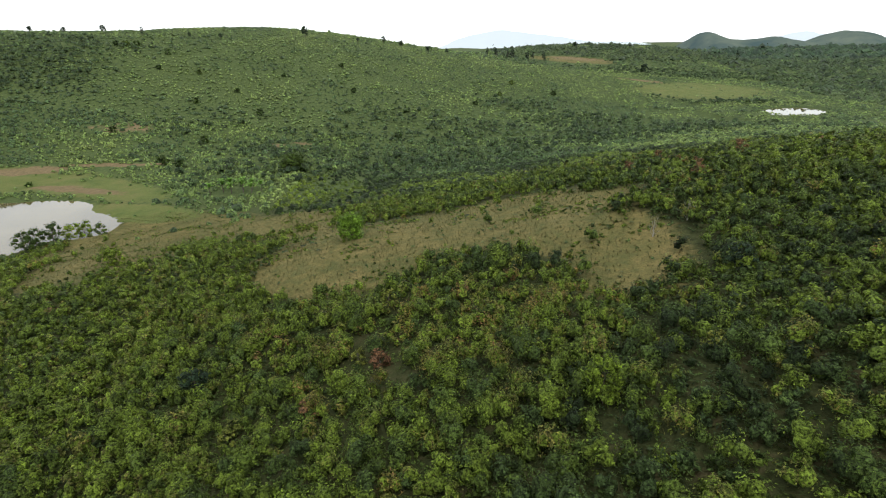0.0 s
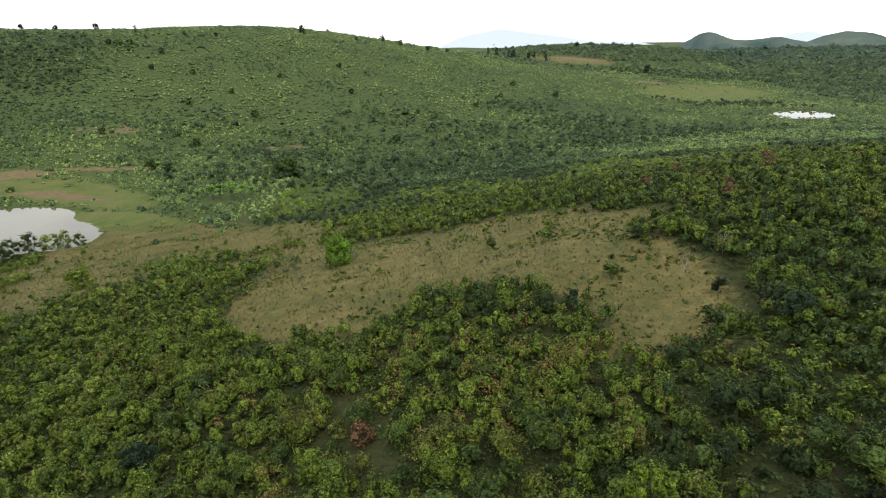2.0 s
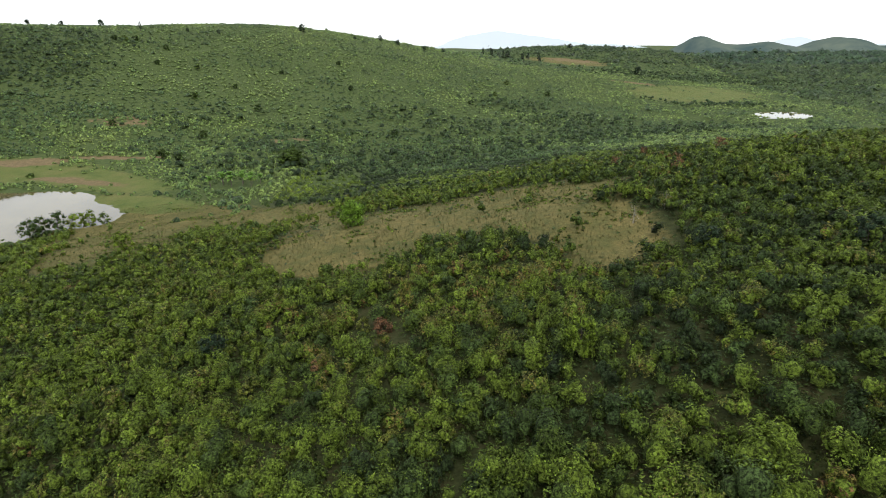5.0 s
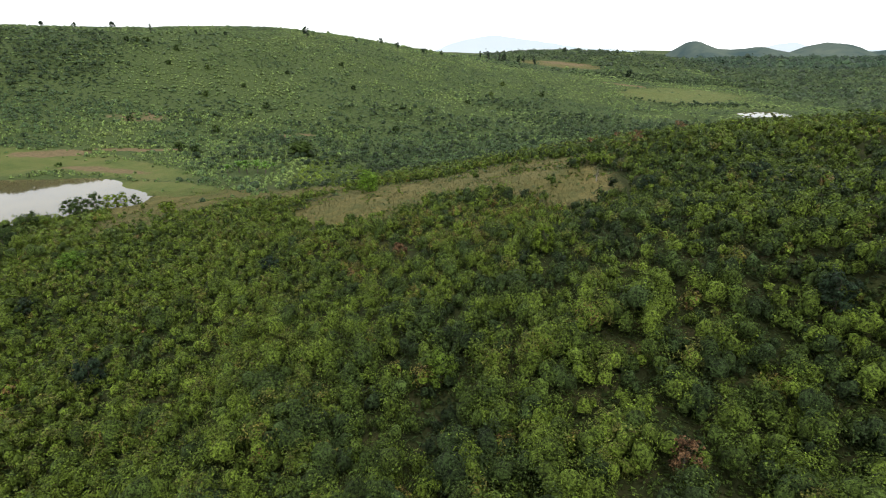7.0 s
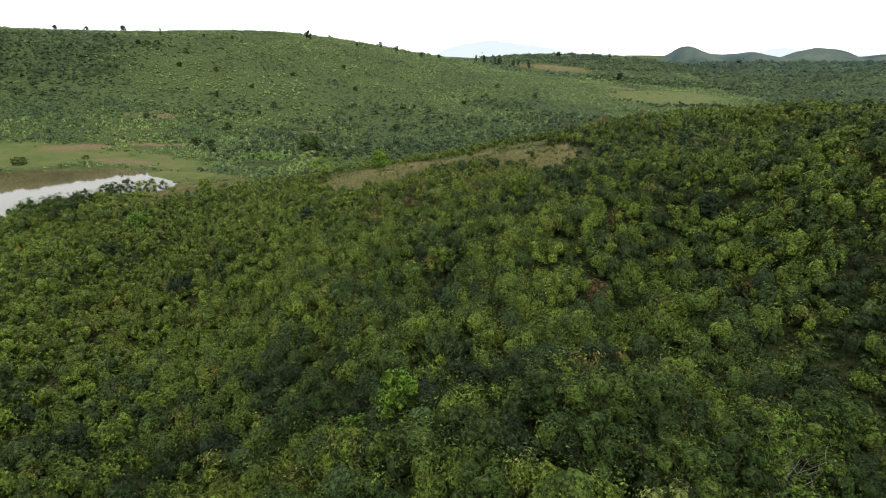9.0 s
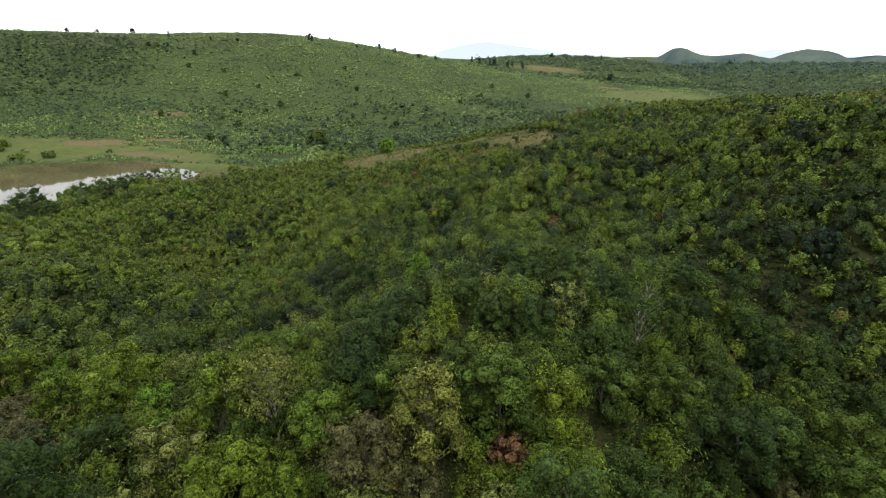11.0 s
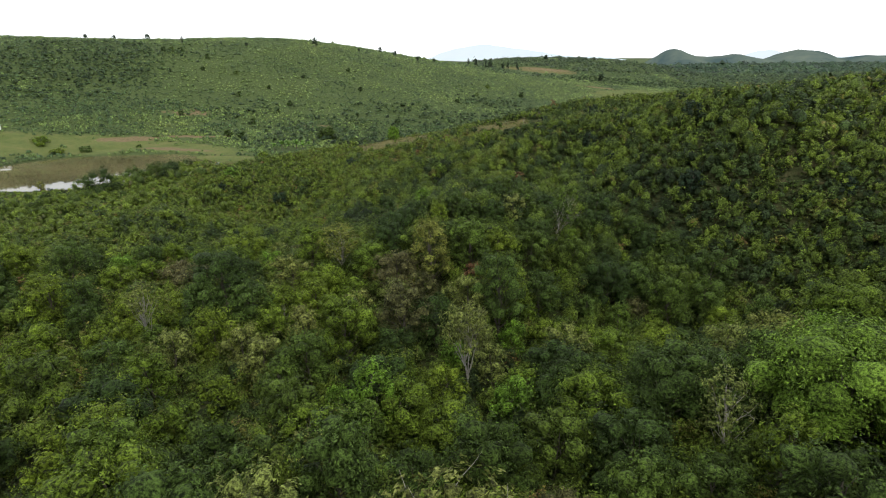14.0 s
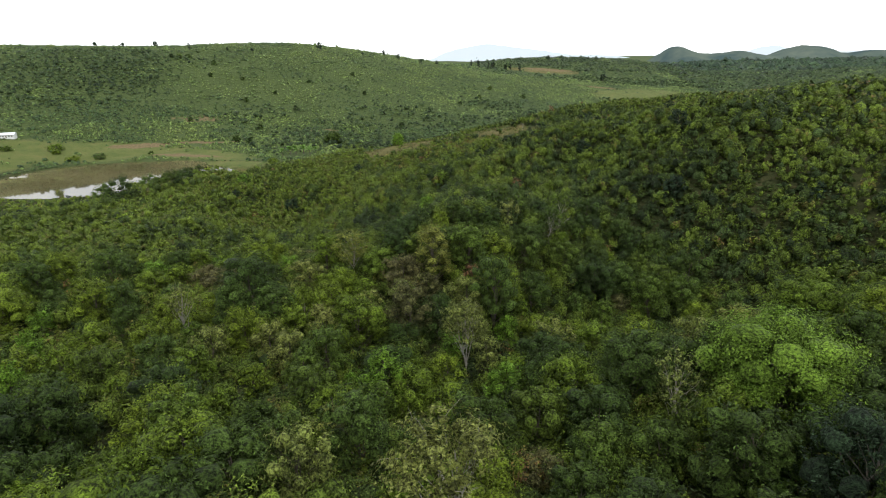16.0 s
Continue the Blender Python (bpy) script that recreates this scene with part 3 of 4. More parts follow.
# darker woods in the gullies
x, y = scatter(-720, 700, -70, 1500, 6.5, rs)
wood = np.maximum.reduce([bump(x, y, -470, 560, 90, 130), bump(x, y, -60, 400, 130, 36, -6), bump(x, y, -130, 345, 70, 30), bump(x, y, 130, 470, 150, 40, 20), bump(x, y, -420, 655, 60, 20, 8), bump(x, y, 300, 690, 90, 26, -40), bump(x, y, 420, 1000, 220, 60, 0), bump(x, y, 120, 560, 60, 60), bump(x, y, -10, 520, 110, 50, -20) * 0.75, bump(x, y, -110, 470, 60, 30, 20) * 0.7, bump(x, y, 60, 640, 60, 40) * 0.75, bump(x, y, -230, 470, 50, 22, 30) * 0.7, bump(x, y, -175, 105, 75, 50, 120) * (grass(x, y) < 0.3), bump(x, y, -180, 70, 50, 36, 150), bump(x, y, -130, 20, 60, 60, 0)])
keep = (bump(x, y, -132, 297, 24, 16) < 0.4) & (bump(x, y, -232, 120, 44, 34) < 0.4) & (rs.rand(len(x)) < (wood - 0.25) * 1.1) & (open_ground(x, y) < 0.5) & ~lake(x, y) & in_view(x, y, 30)
x, y = x[keep], y[keep]
r = 1.8 + 2.6 * rs.rand(len(x)) ** 1.5
slope = y < 215
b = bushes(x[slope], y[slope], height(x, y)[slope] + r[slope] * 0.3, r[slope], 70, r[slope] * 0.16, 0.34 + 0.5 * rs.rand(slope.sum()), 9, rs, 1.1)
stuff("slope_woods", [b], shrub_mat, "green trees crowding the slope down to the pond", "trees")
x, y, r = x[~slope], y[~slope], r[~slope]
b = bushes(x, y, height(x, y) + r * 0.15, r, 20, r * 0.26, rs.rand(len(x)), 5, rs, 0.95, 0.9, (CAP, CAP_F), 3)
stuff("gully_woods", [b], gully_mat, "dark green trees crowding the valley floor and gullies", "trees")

# tufts of dry grass and small seedlings on the open spur
x, y = scatter(-200, 50, 70, 265, 0.95, rs)
keep = (grass(x, y) > 0.45) & (rs.rand(len(x)) < 0.75 * vnoise(x, y, 6) + 0.1) & ~lake(x, y)
x, y = x[keep], y[keep]
n = len(x)
p = np.repeat(np.stack([x, y, height(x, y)], 1), 5, 0)
a = rs.rand(n * 5) * math.tau
h = 0.25 + 0.35 * rs.rand(n * 5)
lean = np.stack([np.cos(a), np.sin(a), 0 * a], 1)
side = np.stack([-np.sin(a), np.cos(a), 0 * a], 1)
v = np.stack([p - side * 0.09, p + side * 0.09, p + lean * h[:, None] * 0.7 + np.stack([0 * h, 0 * h, h], 1)], 1).reshape(-1, 3)
f = np.arange(len(v)).reshape(-1, 3)
tufts = link("grass_tufts", v, np.full(len(f), 3), f.ravel(), straw_mat)
tagged(tufts, "short dry tan grass tufts on the open spur", "grass", kind="stuff")

x, y = scatter(-190, 48, 70, 262, 3.2, rs)
keep = (grass(x, y) > 0.5) & (rs.rand(len(x)) < 0.03 + 0.3 * (vnoise(x, y, 9) > 0.6)) & ~lake(x, y)
x, y = x[keep], y[keep]
b = bushes(x, y, height(x, y), 0.3 + 0.7 * rs.rand(len(x)) ** 3, 22, np.full(len(x), 0.3), 0.15 + 0.5 * rs.rand(len(x)), 3, rs, 1.2)
stuff("seedling_scrub", [b], shrub_mat, "small dark seedlings dotted over dry grass", "seedlings")


x, y = scatter(-190, 48, 70, 262, 1.5, rs)
keep = (grass(x, y) > 0.4) & (vnoise(x, y, 8) + 0.5 * vnoise(x, y, 3) > 0.98) & ~lake(x, y) & (rs.rand(len(x)) < 0.8)
x, y = x[keep], y[keep]
b = bushes(x, y, height(x, y) - 0.1, 0.45 + 0.4 * rs.rand(len(x)), 14, np.full(len(x), 0.4), 0.3 + 0.35 * rs.rand(len(x)) + 0.3 * (rs.rand(len(x)) > 0.6), 3, rs, 0.55)
stuff("low_herbs", [b], shrub_mat, "low olive herbs in patches on the dry grass", "herbs")


# ---- single trees ----
def tube(path, radii, sides=6):
    """A tapering round stem along a path."""
    vs, fs = [], []
    for n, (p, rad) in enumerate(zip(path, radii)):
        d = Vector(path[min(n + 1, len(path) - 1)]) - Vector(path[max(n - 1, 0)])
        q = d.to_track_quat("Z", "Y")
        for s in range(sides):
            a = s * math.tau / sides
            vs.append(Vector(p) + q @ Vector((rad * math.cos(a), rad * math.sin(a), 0)))
    for n in range(len(path) - 1):
        for s in range(sides):
            fs.append((n * sides + s, n * sides + (s + 1) % sides, (n + 1) * sides + (s + 1) % sides, (n + 1) * sides + s))
    return vs, fs


def stems(tubes):
    vs, fs = [], []
    for path, radii, sides in tubes:
        v, f = tube(path, radii, sides)
        fs += [tuple(i + len(vs) for i in q) for q in f]
        vs += v
    return [tuple(v) for v in vs], fs


def wander(a, b, n, amount, rnd):
    a, b = Vector(a), Vector(b)
    pts = []
    for i in range(n + 1):
        q = a.lerp(b, i / n)
        if 0 < i < n:
            q += Vector((rnd.uniform(-1, 1), rnd.uniform(-1, 1), rnd.uniform(-0.5, 0.5))) * amount
        pts.append(q)
    return pts


def make_tree(name, label, seed, h, crown, low=0.35, lobes=16, k=1500, leaf=0.4, mat=tree_mat, bark=bark_mat, bare=0.0, squash=0.8, category="tree", group=""):
    """A tree on its own: tapered trunk with limbs, and a crown of leafy lobes with gaps. bare: share of limbs without leaves."""
    rnd, rs = random.Random(seed), np.random.RandomState(seed)
    root = new(name)
    tr = (0.014 if bark is pale_bark_mat else 0.022) * h + 0.03
    top = Vector((rnd.uniform(-0.08, 0.08) * h, rnd.uniform(-0.08, 0.08) * h, h * 0.86))
    spine = wander((0, 0, -0.6), top, 6, 0.03 * h, rnd)
    tubes = [(spine, [tr * (1.25 - 1.1 * i / 6) for i in range(7)], 7)]
    spots = []
    for i in range(lobes):
        u = (i + 0.5) / lobes
        a = i * 2.4 + rnd.uniform(-0.4, 0.4)
        zc = h * (low + (0.93 - low) * u)
        rad = crown * math.sqrt(max(0.05, 1 - ((u - 0.38) / 0.68) ** 2)) * rnd.uniform(0.45, 0.85)
        spots.append(Vector((rad * math.cos(a) + top.x * u, rad * math.sin(a) + top.y * u, zc)))
    for sp in spots:
        t = min(5, max(1, int((sp.z / h - 0.18) * 6)))
        base = spine[t]
        limb = wander(base, sp, 3, 0.05 * crown, rnd)
        lr = tr * 0.42 * (1.1 - sp.z / h * 0.6)
        tubes.append((limb, [lr * (1 - 0.8 * j / 3) for j in range(4)], 3))
        if bare:
            for _ in range(2 if bare < 0.5 else 5):
                s = limb[rnd.randint(1, 3)]
                e = s + Vector((rnd.uniform(-1, 1), rnd.uniform(-1, 1), rnd.uniform(0, 1.1))) * crown * 0.42
                tubes.append((wander(s, e, 3, 0.03 * crown, rnd), [lr * 0.4, lr * 0.3, lr * 0.2, lr * 0.06], 3))
    vs, fs = stems(tubes)
    me = bpy.data.meshes.new("trunk")
    me.from_pydata(vs, [], fs)
    me.materials.append(bark)
    me.polygons.foreach_set("use_smooth", [True] * len(fs))
    trunk = new("trunk", me)
    trunk.parent = root
    leafy = [s for i, s in enumerate(spots) if (i * 0.618) % 1 >= bare]
    if leafy and k:
        c = np.array([tuple(s) for s in leafy])
        m = len(c)
        per, many = k // m, max(5, k // m // 5)
        lr = crown * (0.3 + 0.2 * rs.rand(m))
        own = np.arange(per) % many
        d = unit(rs.randn(m, many, 3) + (0, 0, 0.55))
        tuft = d * (0.82 + 0.3 * rs.rand(m, many, 1))
        p = c[:, None] + (tuft[:, own] + rs.randn(m, per, 3) * 0.1) * lr[:, None, None] * (1, 1, squash)
        v = leaves(p.reshape(-1, 3), d[:, own].reshape(-1, 3), np.full(m * per, leaf * 0.95), np.full(m * per, leaf * 0.56), rs)
        f = np.arange(len(v)).reshape(-1, 3)
        if bare < 0.5:
            v1, f1 = lumps(c, lr * (0.3 if bare else 0.56), ICO, ICO_F, rs, squash)
            f = np.concatenate([f, f1 + len(v)])
            v = np.concatenate([v, v1])
        link("crown", v, np.full(len(f), 3), f.ravel(), mat, parent=root, smooth=True)
    return tagged(root, label, category, group)


def stand(ob, x, y, turn=0.0, dz=0.0):
    ob.matrix_basis = Matrix.LocRotScale((x, y, float(height(x, y)) + dz), Euler((0, 0, turn)), ob.scale)
    return ob


rnd = random.Random(5)
# the wood in the hollow: a few kinds, each copied
KINDS = [
    ("forest_tree", "broad dark green forest tree with a lumpy crown", 21, 9.0, 4.4, 0.23, 21, 3400, 0.36, tree_mat, 0.8),
    ("forest_tree", "tall green forest tree with a rounded crown", 22, 10.0, 3.8, 0.27, 20, 3000, 0.36, tree_mat, 0.9),
    ("forest_tree", "spreading green forest tree with a domed crown", 23, 8.0, 5.0, 0.27, 25, 3800, 0.36, tree_mat, 0.7),
    ("forest_tree", "small bushy green forest tree", 24, 6.0, 3.0, 0.17, 15, 1900, 0.36, tree_mat, 0.9),
    ("forest_tree", "narrow green forest tree with drooping leaves", 25, 8.0, 2.6, 0.17, 17, 2000, 0.36, tree_mat, 1.1),
    ("forest_tree", "thin-crowned pale green forest tree", 26, 8.5, 3.4, 0.29, 16, 1800, 0.36, pale_mat, 0.8),
    ("forest_tree", "olive brown forest tree with dull foliage", 27, 7.5, 3.6, 0.24, 18, 2500, 0.36, brown_mat, 0.8),
    ("forest_tree", "shady deep green forest tree with a heavy crown", 29, 8.5, 4.4, 0.19, 22, 2900, 0.36, dark_tree_mat, 0.85),
    ("forest_tree", "fresh light green young forest tree", 28, 6.5, 2.6, 0.17, 15, 1900, 0.36, lime_mat, 1.0),
]
WEIGHTS = [5, 4, 5, 5, 4, 2, 1, 2, 2]
# the trees that stand out: kind, label, x, y, height of the top, crown radius, where the crown begins, leaves, share of bare limbs
OWN_TREES = [
    ("yellow_tree", "yellowish olive tree with an open layered crown", -2.6, -72.5, 5.2, 4.0, 0.3, 3000, gold_mat, bark_mat, 0.0, 0.7),
    ("yellow_tree", "yellowish tree with pale trunk and thin crown", -20.5, -66.5, 2.6, 4.0, 0.45, 2400, gold_mat, pale_bark_mat, 0.05, 0.6),
    ("rusty_shrub", "rust brown withered shrub in the wood", 4.8, -72.8, -2.8, 2.4, 0.2, 1200, rust_mat, bark_mat, 0.0, 0.8),
    ("brown_tree", "greyish brown round tree with dry leaves", -6.7, -87.5, -1.0, 4.5, 0.2, 3200, brown_mat, bark_mat, 0.0, 0.8),
    ("round_tree", "full green round-crowned tree in the wood", 9.5, -82.5, 2.4, 4.6, 0.3, 3600, tree_mat, bark_mat, 0.0, 0.9),
    ("round_tree", "broad dull green dome-crowned tree in the wood", -36.2, -84.0, 3.2, 6.2, 0.25, 5200, dark_tree_mat, bark_mat, 0.0, 0.8),
    ("round_tree", "green oval-crowned tree with a pale trunk", -26.0, -87.0, -1.6, 4.0, 0.25, 2800, tree_mat, pale_bark_mat, 0.0, 1.0),
    ("pale_tree", "slim pale-trunked tree with a thin fan of leaves", 2.8, -101.5, 2.6, 3.6, 0.58, 2500, pale_mat, pale_bark_mat, 0.08, 0.8),
    ("pale_tree", "pale forked tree with a wide thin olive crown", 0.9, -151.6, 18.5, 3.8, 0.74, 2300, pale_mat, pale_bark_mat, 0.05, 0.45),
    ("pale_tree", "thin tree with pale trunk and flat crown", -46.3, -91.6, 1.6, 3.0, 0.6, 1100, pale_mat, pale_bark_mat, 0.1, 0.6),
    ("pale_tree", "thin grey-limbed tree with sparse leaves", 27.5, -123, 5.5, 3.2, 0.4, 900, pale_mat, pale_bark_mat, 0.25, 0.8),
    ("mango_tree", "huge bright green mango tree with a dense dome", 39, -122, 8.6, 9.0, 0.3, 12500, mango_mat, bark_mat, 0.0, 0.7),
    ("mango_tree", "broad green mango tree with a dense dome", 25, -116, 3.8, 6.2, 0.25, 7500, dark_tree_mat, bark_mat, 0.0, 0.75),
    ("mango_tree", "wide low green mango tree with a dense dome", 16, -110, -1.6, 5.6, 0.2, 6000, dark_tree_mat, bark_mat, 0.0, 0.75),
    ("dark_tree", "very dark heavy tree at the edge of the wood", 34.5, -142, 11.5, 4.8, 0.1, 3400, dark_mat, bark_mat, 0.0, 0.9),
    ("dark_tree", "blue green dense tree behind the yellow trees", -11.5, -64, 1.5, 4.6, 0.15, 3400, dark_tree_mat, bark_mat, 0.0, 0.9),
    ("dark_tree", "dark dense tree shading the gully", 8, -63, 1.5, 5.0, 0.15, 3600, dark_tree_mat, bark_mat, 0.0, 0.85),
    ("dark_tree", "dark heavy tree in the gully", 18, -57, 0.0, 4.6, 0.15, 3200, dark_tree_mat, bark_mat, 0.0, 0.85),
    ("dead_topped_tree", "tall tree with bleached dead branches on top", 27.9, -43.5, 4.2, 4.4, 0.2, 2600, tree_mat, pale_bark_mat, 0.28, 0.8),
    ("dead_topped_tree", "tall dark tree with dead grey top branches", 24.0, -52.5, 3.0, 4.0, 0.25, 2200, tree_mat, pale_bark_mat, 0.3, 0.8),
    ("dead_topped_tree", "big dark tree with bleached dead branches", 12.8, -21.5, 0.6, 4.2, 0.2, 2600, dark_tree_mat, pale_bark_mat, 0.25, 0.8),
    ("lime_tree", "vivid light green young tree at the wood's edge", -6.3, -33.5, 1.6, 2.4, 0.15, 1800, lime_mat, bark_mat, 0.0, 1.1),
    ("lime_tree", "vivid light green sapling at the wood's edge", -10.6, -36.5, -1.8, 2.0, 0.15, 1300, lime_mat, bark_mat, 0.0, 1.0),
    ("round_tree", "grey green bushy tree at the wood's edge", -15.5, -30, -1.6, 3.4, 0.1, 2200, dark_tree_mat, bark_mat, 0.0, 0.9),
    ("round_tree", "fresh green leafy tree in the wood", -8.4, -113.5, 0.6, 3.2, 0.2, 2200, lime_mat, bark_mat, 0.0, 1.0),
    ("round_tree", "light green tufted tree in the wood", -20.5, -95.5, -0.8, 3.0, 0.2, 1900, pale_mat, bark_mat, 0.0, 0.9),
    ("lime_tree", "bright light green round bush above the pond slope", -99.8, 82.5, -16.4, 3.6, 0.1, 1600, lime_mat, bark_mat, 0.0, 0.8),
]
KEEP_CLEAR = [(q[2], q[3], q[5] * 0.85) for q in OWN_TREES] + [(31, -62, 3)]
spots = []
for _ in range(9000):
    px, py = rnd.uniform(-120, 100), rnd.uniform(-163, -28)
    if abs(px) > 0.83 * (py + 180) + 8 or rnd.random() > float(forest(np.array(px), np.array(py))):
        continue
    if py < -140 and abs(px) < 14:
        continue
    if any((px - a) ** 2 + (py - b) ** 2 < q * q for a, b, q in KEEP_CLEAR):
        continue
    gap = 5.4 if py < -60 else 4.6
    if all((px - a) ** 2 + (py - b) ** 2 > gap * gap for a, b in spots):
        spots.append((px, py))
    if len(spots) >= 280:
        break
masters = {}
for px, py in spots:
    shady = px > 8 and py < -112 or px > -18 and py > -66 or px < -12 and py < -120 and rnd.random() < 0.6
    kind = 7 if shady and rnd.random() < 0.75 else rnd.choices(range(len(KINDS)), WEIGHTS)[0]
    sc = rnd.uniform(0.7, 1.2) if py < -58 else rnd.uniform(0.55, 0.85)
    place = Matrix.LocRotScale((px, py, float(height(px, py)) - 0.2), Euler((0, 0, rnd.uniform(0, 6.28))), (sc * rnd.uniform(0.9, 1.1), sc * rnd.uniform(0.9, 1.1), sc))
    if kind not in masters:
        n_, l_, sd, h_, c_, lo_, lb_, k_, lf_, mt_, sq_ = KINDS[kind]
        masters[kind] = make_tree(n_, l_, sd, h_, c_, lo_, lb_, k_, lf_, mt_, squash=sq_, group="forest trees in the hollow")
        masters[kind].matrix_basis = place
    else:
        ob = copy_thing(masters[kind], Matrix.Identity(4))
        ob.matrix_basis = place

# single trees and bushes that stand out
for n, (nm, lb, px, py, top, cr, low, k, mt, bk, br, sq) in enumerate(OWN_TREES):
    stand(make_tree(nm, lb, 400 + n, max(3.0, (top - float(height(px, py))) * 1.03), cr, low, int(14 + cr * 2.2), k, 0.36, mt, bk, br, sq), px, py)
stand(make_tree("lone_tree", "bright green bushy tree alone on dry grass", 41, 6.6, 3.6, 0.05, 22, 3000, 0.4, lime_mat, squash=0.9), -28.5, 120.3)
stand(make_tree("shrub_tree", "dark green round bush on the grass slope", 42, 5.4, 3.4, 0.1, 14, 900, 0.6, tree_mat), -103.3, 138.1)
stand(make_tree("tall_shrub", "tall loose green willowy bush above the scrub", 43, 5.6, 2.3, 0.12, 16, 1600, 0.32, tree_mat, squash=1.2), 14.5, 42.5)
stand(make_tree("tall_shrub", "tall soft green willowy bush above the scrub", 44, 5.0, 2.2, 0.12, 16, 1600, 0.32, tree_mat, squash=1.2), -2.5, 12.0)
stand(make_tree("tall_shrub", "tall soft green bush beside a gully", 45, 5.0, 2.2, 0.12, 14, 1500, 0.32, tree_mat, squash=1.1), 30.5, -11.5)
stand(make_tree("dark_tree", "dark green rounded tree above the scrub", 46, 6.0, 2.9, 0.15, 14, 1200, 0.42, dark_mat), -63, 31)
stand(make_tree("dark_tree", "dark dense tree on the skyline of the slope", 47, 7.5, 3.2, 0.15, 16, 1500, 0.45, dark_mat), 71.5, -1)
stand(make_tree("dark_tree", "dark leaning tree on the steep slope", 48, 6.0, 3.2, 0.2, 15, 1300, 0.45, dark_mat), 61, -31)
stand(make_tree("dark_tree", "dark green tree in the scrub on the slope", 49, 5.5, 2.6, 0.2, 13, 1200, 0.42, dark_mat), 46.7, 16)
for n, (px, py) in enumerate([(50, 2), (58, 60), (40, 70), (76, 20), (90, -45), (-96, 60), (-40, 60), (84, 62)]):
    stand(make_tree("dark_tree", "dark green bushy tree rising from the scrub", 60 + n, 4.6, 2.2, 0.15, 12, 900, 0.42, dark_mat), px, py)
for n, (px, py) in enumerate([(34.4, 90.7), (41.5, 94), (30, -36), (-60, -30)]):
    stand(make_tree("bare_tree", "small leafless grey tree among the scrub", 80 + n, 4.6, 1.9, 0.3, 9, 60, 0.3, brown_mat, pale_bark_mat, bare=0.85), px, py)
for n, (px, py, hh) in enumerate([(52.5, 118.5, 2.8), (75, 147, 3.2), (86, 170, 3.0), (60, 168, 2.6), (46, 150, 2.6), (21.1, -4.5, 3.0), (-20.5, 50.8, 1.7), (-12.5, 60, 1.4)]):
    stand(make_tree("withered_shrub", "rust red withered shrub among green scrub", 90 + n, hh * 1.6, 1.7, 0.15, 10, 700, 0.32, rust_mat, group="withered shrubs"), px, py)
for n, (px, py, hh) in enumerate([(-13.8, 78, 3.2), (-31, 48.5, 2.8), (8.5, 84, 3.0), (-16, 62, 2.6), (12, 57, 2.6), (27, 47, 2.8), (-8, 32, 2.6), (-28, 20, 2.4), (-35, 30, 2.6), (2, 74, 2.6), (-60, 66, 2.8)]):
    stand(make_tree("yellow_shrub", "yellow green shrub among darker scrub", 110 + n, hh, 1.3, 0.1, 9, 480, 0.3, gold_mat, group="yellow shrubs"), px, py)

# lone trees on the far hill and its skyline
for n in range(11):
    px, py = 40 + 11 * n + 6 * math.sin(n * 2.3), 1085 + 14 * math.sin(n * 1.7)
    stand(make_tree("pine_tree", "slim dark pine on the far skyline", 250 + n, 15 + 4 * math.sin(n * 3.1), 2.6, 0.15, 12, 360, 1.3, dark_mat, squash=1.5, group="skyline pines"), px, py)
SKY_TREES = [(-469, 744, 11, 5), (-405, 720, 14, 3.2), (-226, 818, 17, 6), (-352, 735, 8, 3), (-318, 748, 7, 3), (-128, 905, 13, 4.5), (-100, 900, 12, 4.5), (-560, 735, 8, 4), (-60, 915, 9, 4), (-30, 930, 10, 4), (300, 985, 17, 8), (-520, 742, 7, 4), (240, 1295, 15, 7), (-160, 860, 7, 3)]
for n, (px, py, hh, cr) in enumerate(SKY_TREES):
    stand(make_tree("skyline_tree", "dark lone tree on the far skyline", 130 + n, hh * 0.9, cr * 0.75, 0.3, 12, 420, cr * 0.3, dark_mat, group="skyline trees"), px, py)
HILL_TREES = [(-343, 654, 4), (-400, 671, 4.5), (-388, 674, 4.5), (-410, 668, 4), (-329, 602, 3.4), (-285, 601, 3.4), (-255, 520, 4), (-190, 505, 4), (-230, 560, 3), (-120, 600, 3.4), (-60, 560, 3), (-200, 620, 3), (-150, 690, 3.4), (10, 620, 3.5), (40, 680, 3.5), (-290, 440, 3.4), (-210, 430, 4), (-215, 372, 4.5), (-200, 365, 3.6), (-60, 480, 4), (110, 720, 4.5), (60, 760, 4)]
for n, (px, py, cr) in enumerate(HILL_TREES):
    stand(make_tree("hillside_tree", "dark bushy tree on the far scrub slope", 150 + n, cr * 1.5, cr, 0.1, 9, 300, cr * 0.35, dark_tree_mat, group="hillside trees"), px, py)
stand(make_tree("dark_tree", "broad very dark tree at the foot of the slope", 175, 11, 10, 0.1, 22, 1900, 1.2, dark_tree_mat), -113, 346)

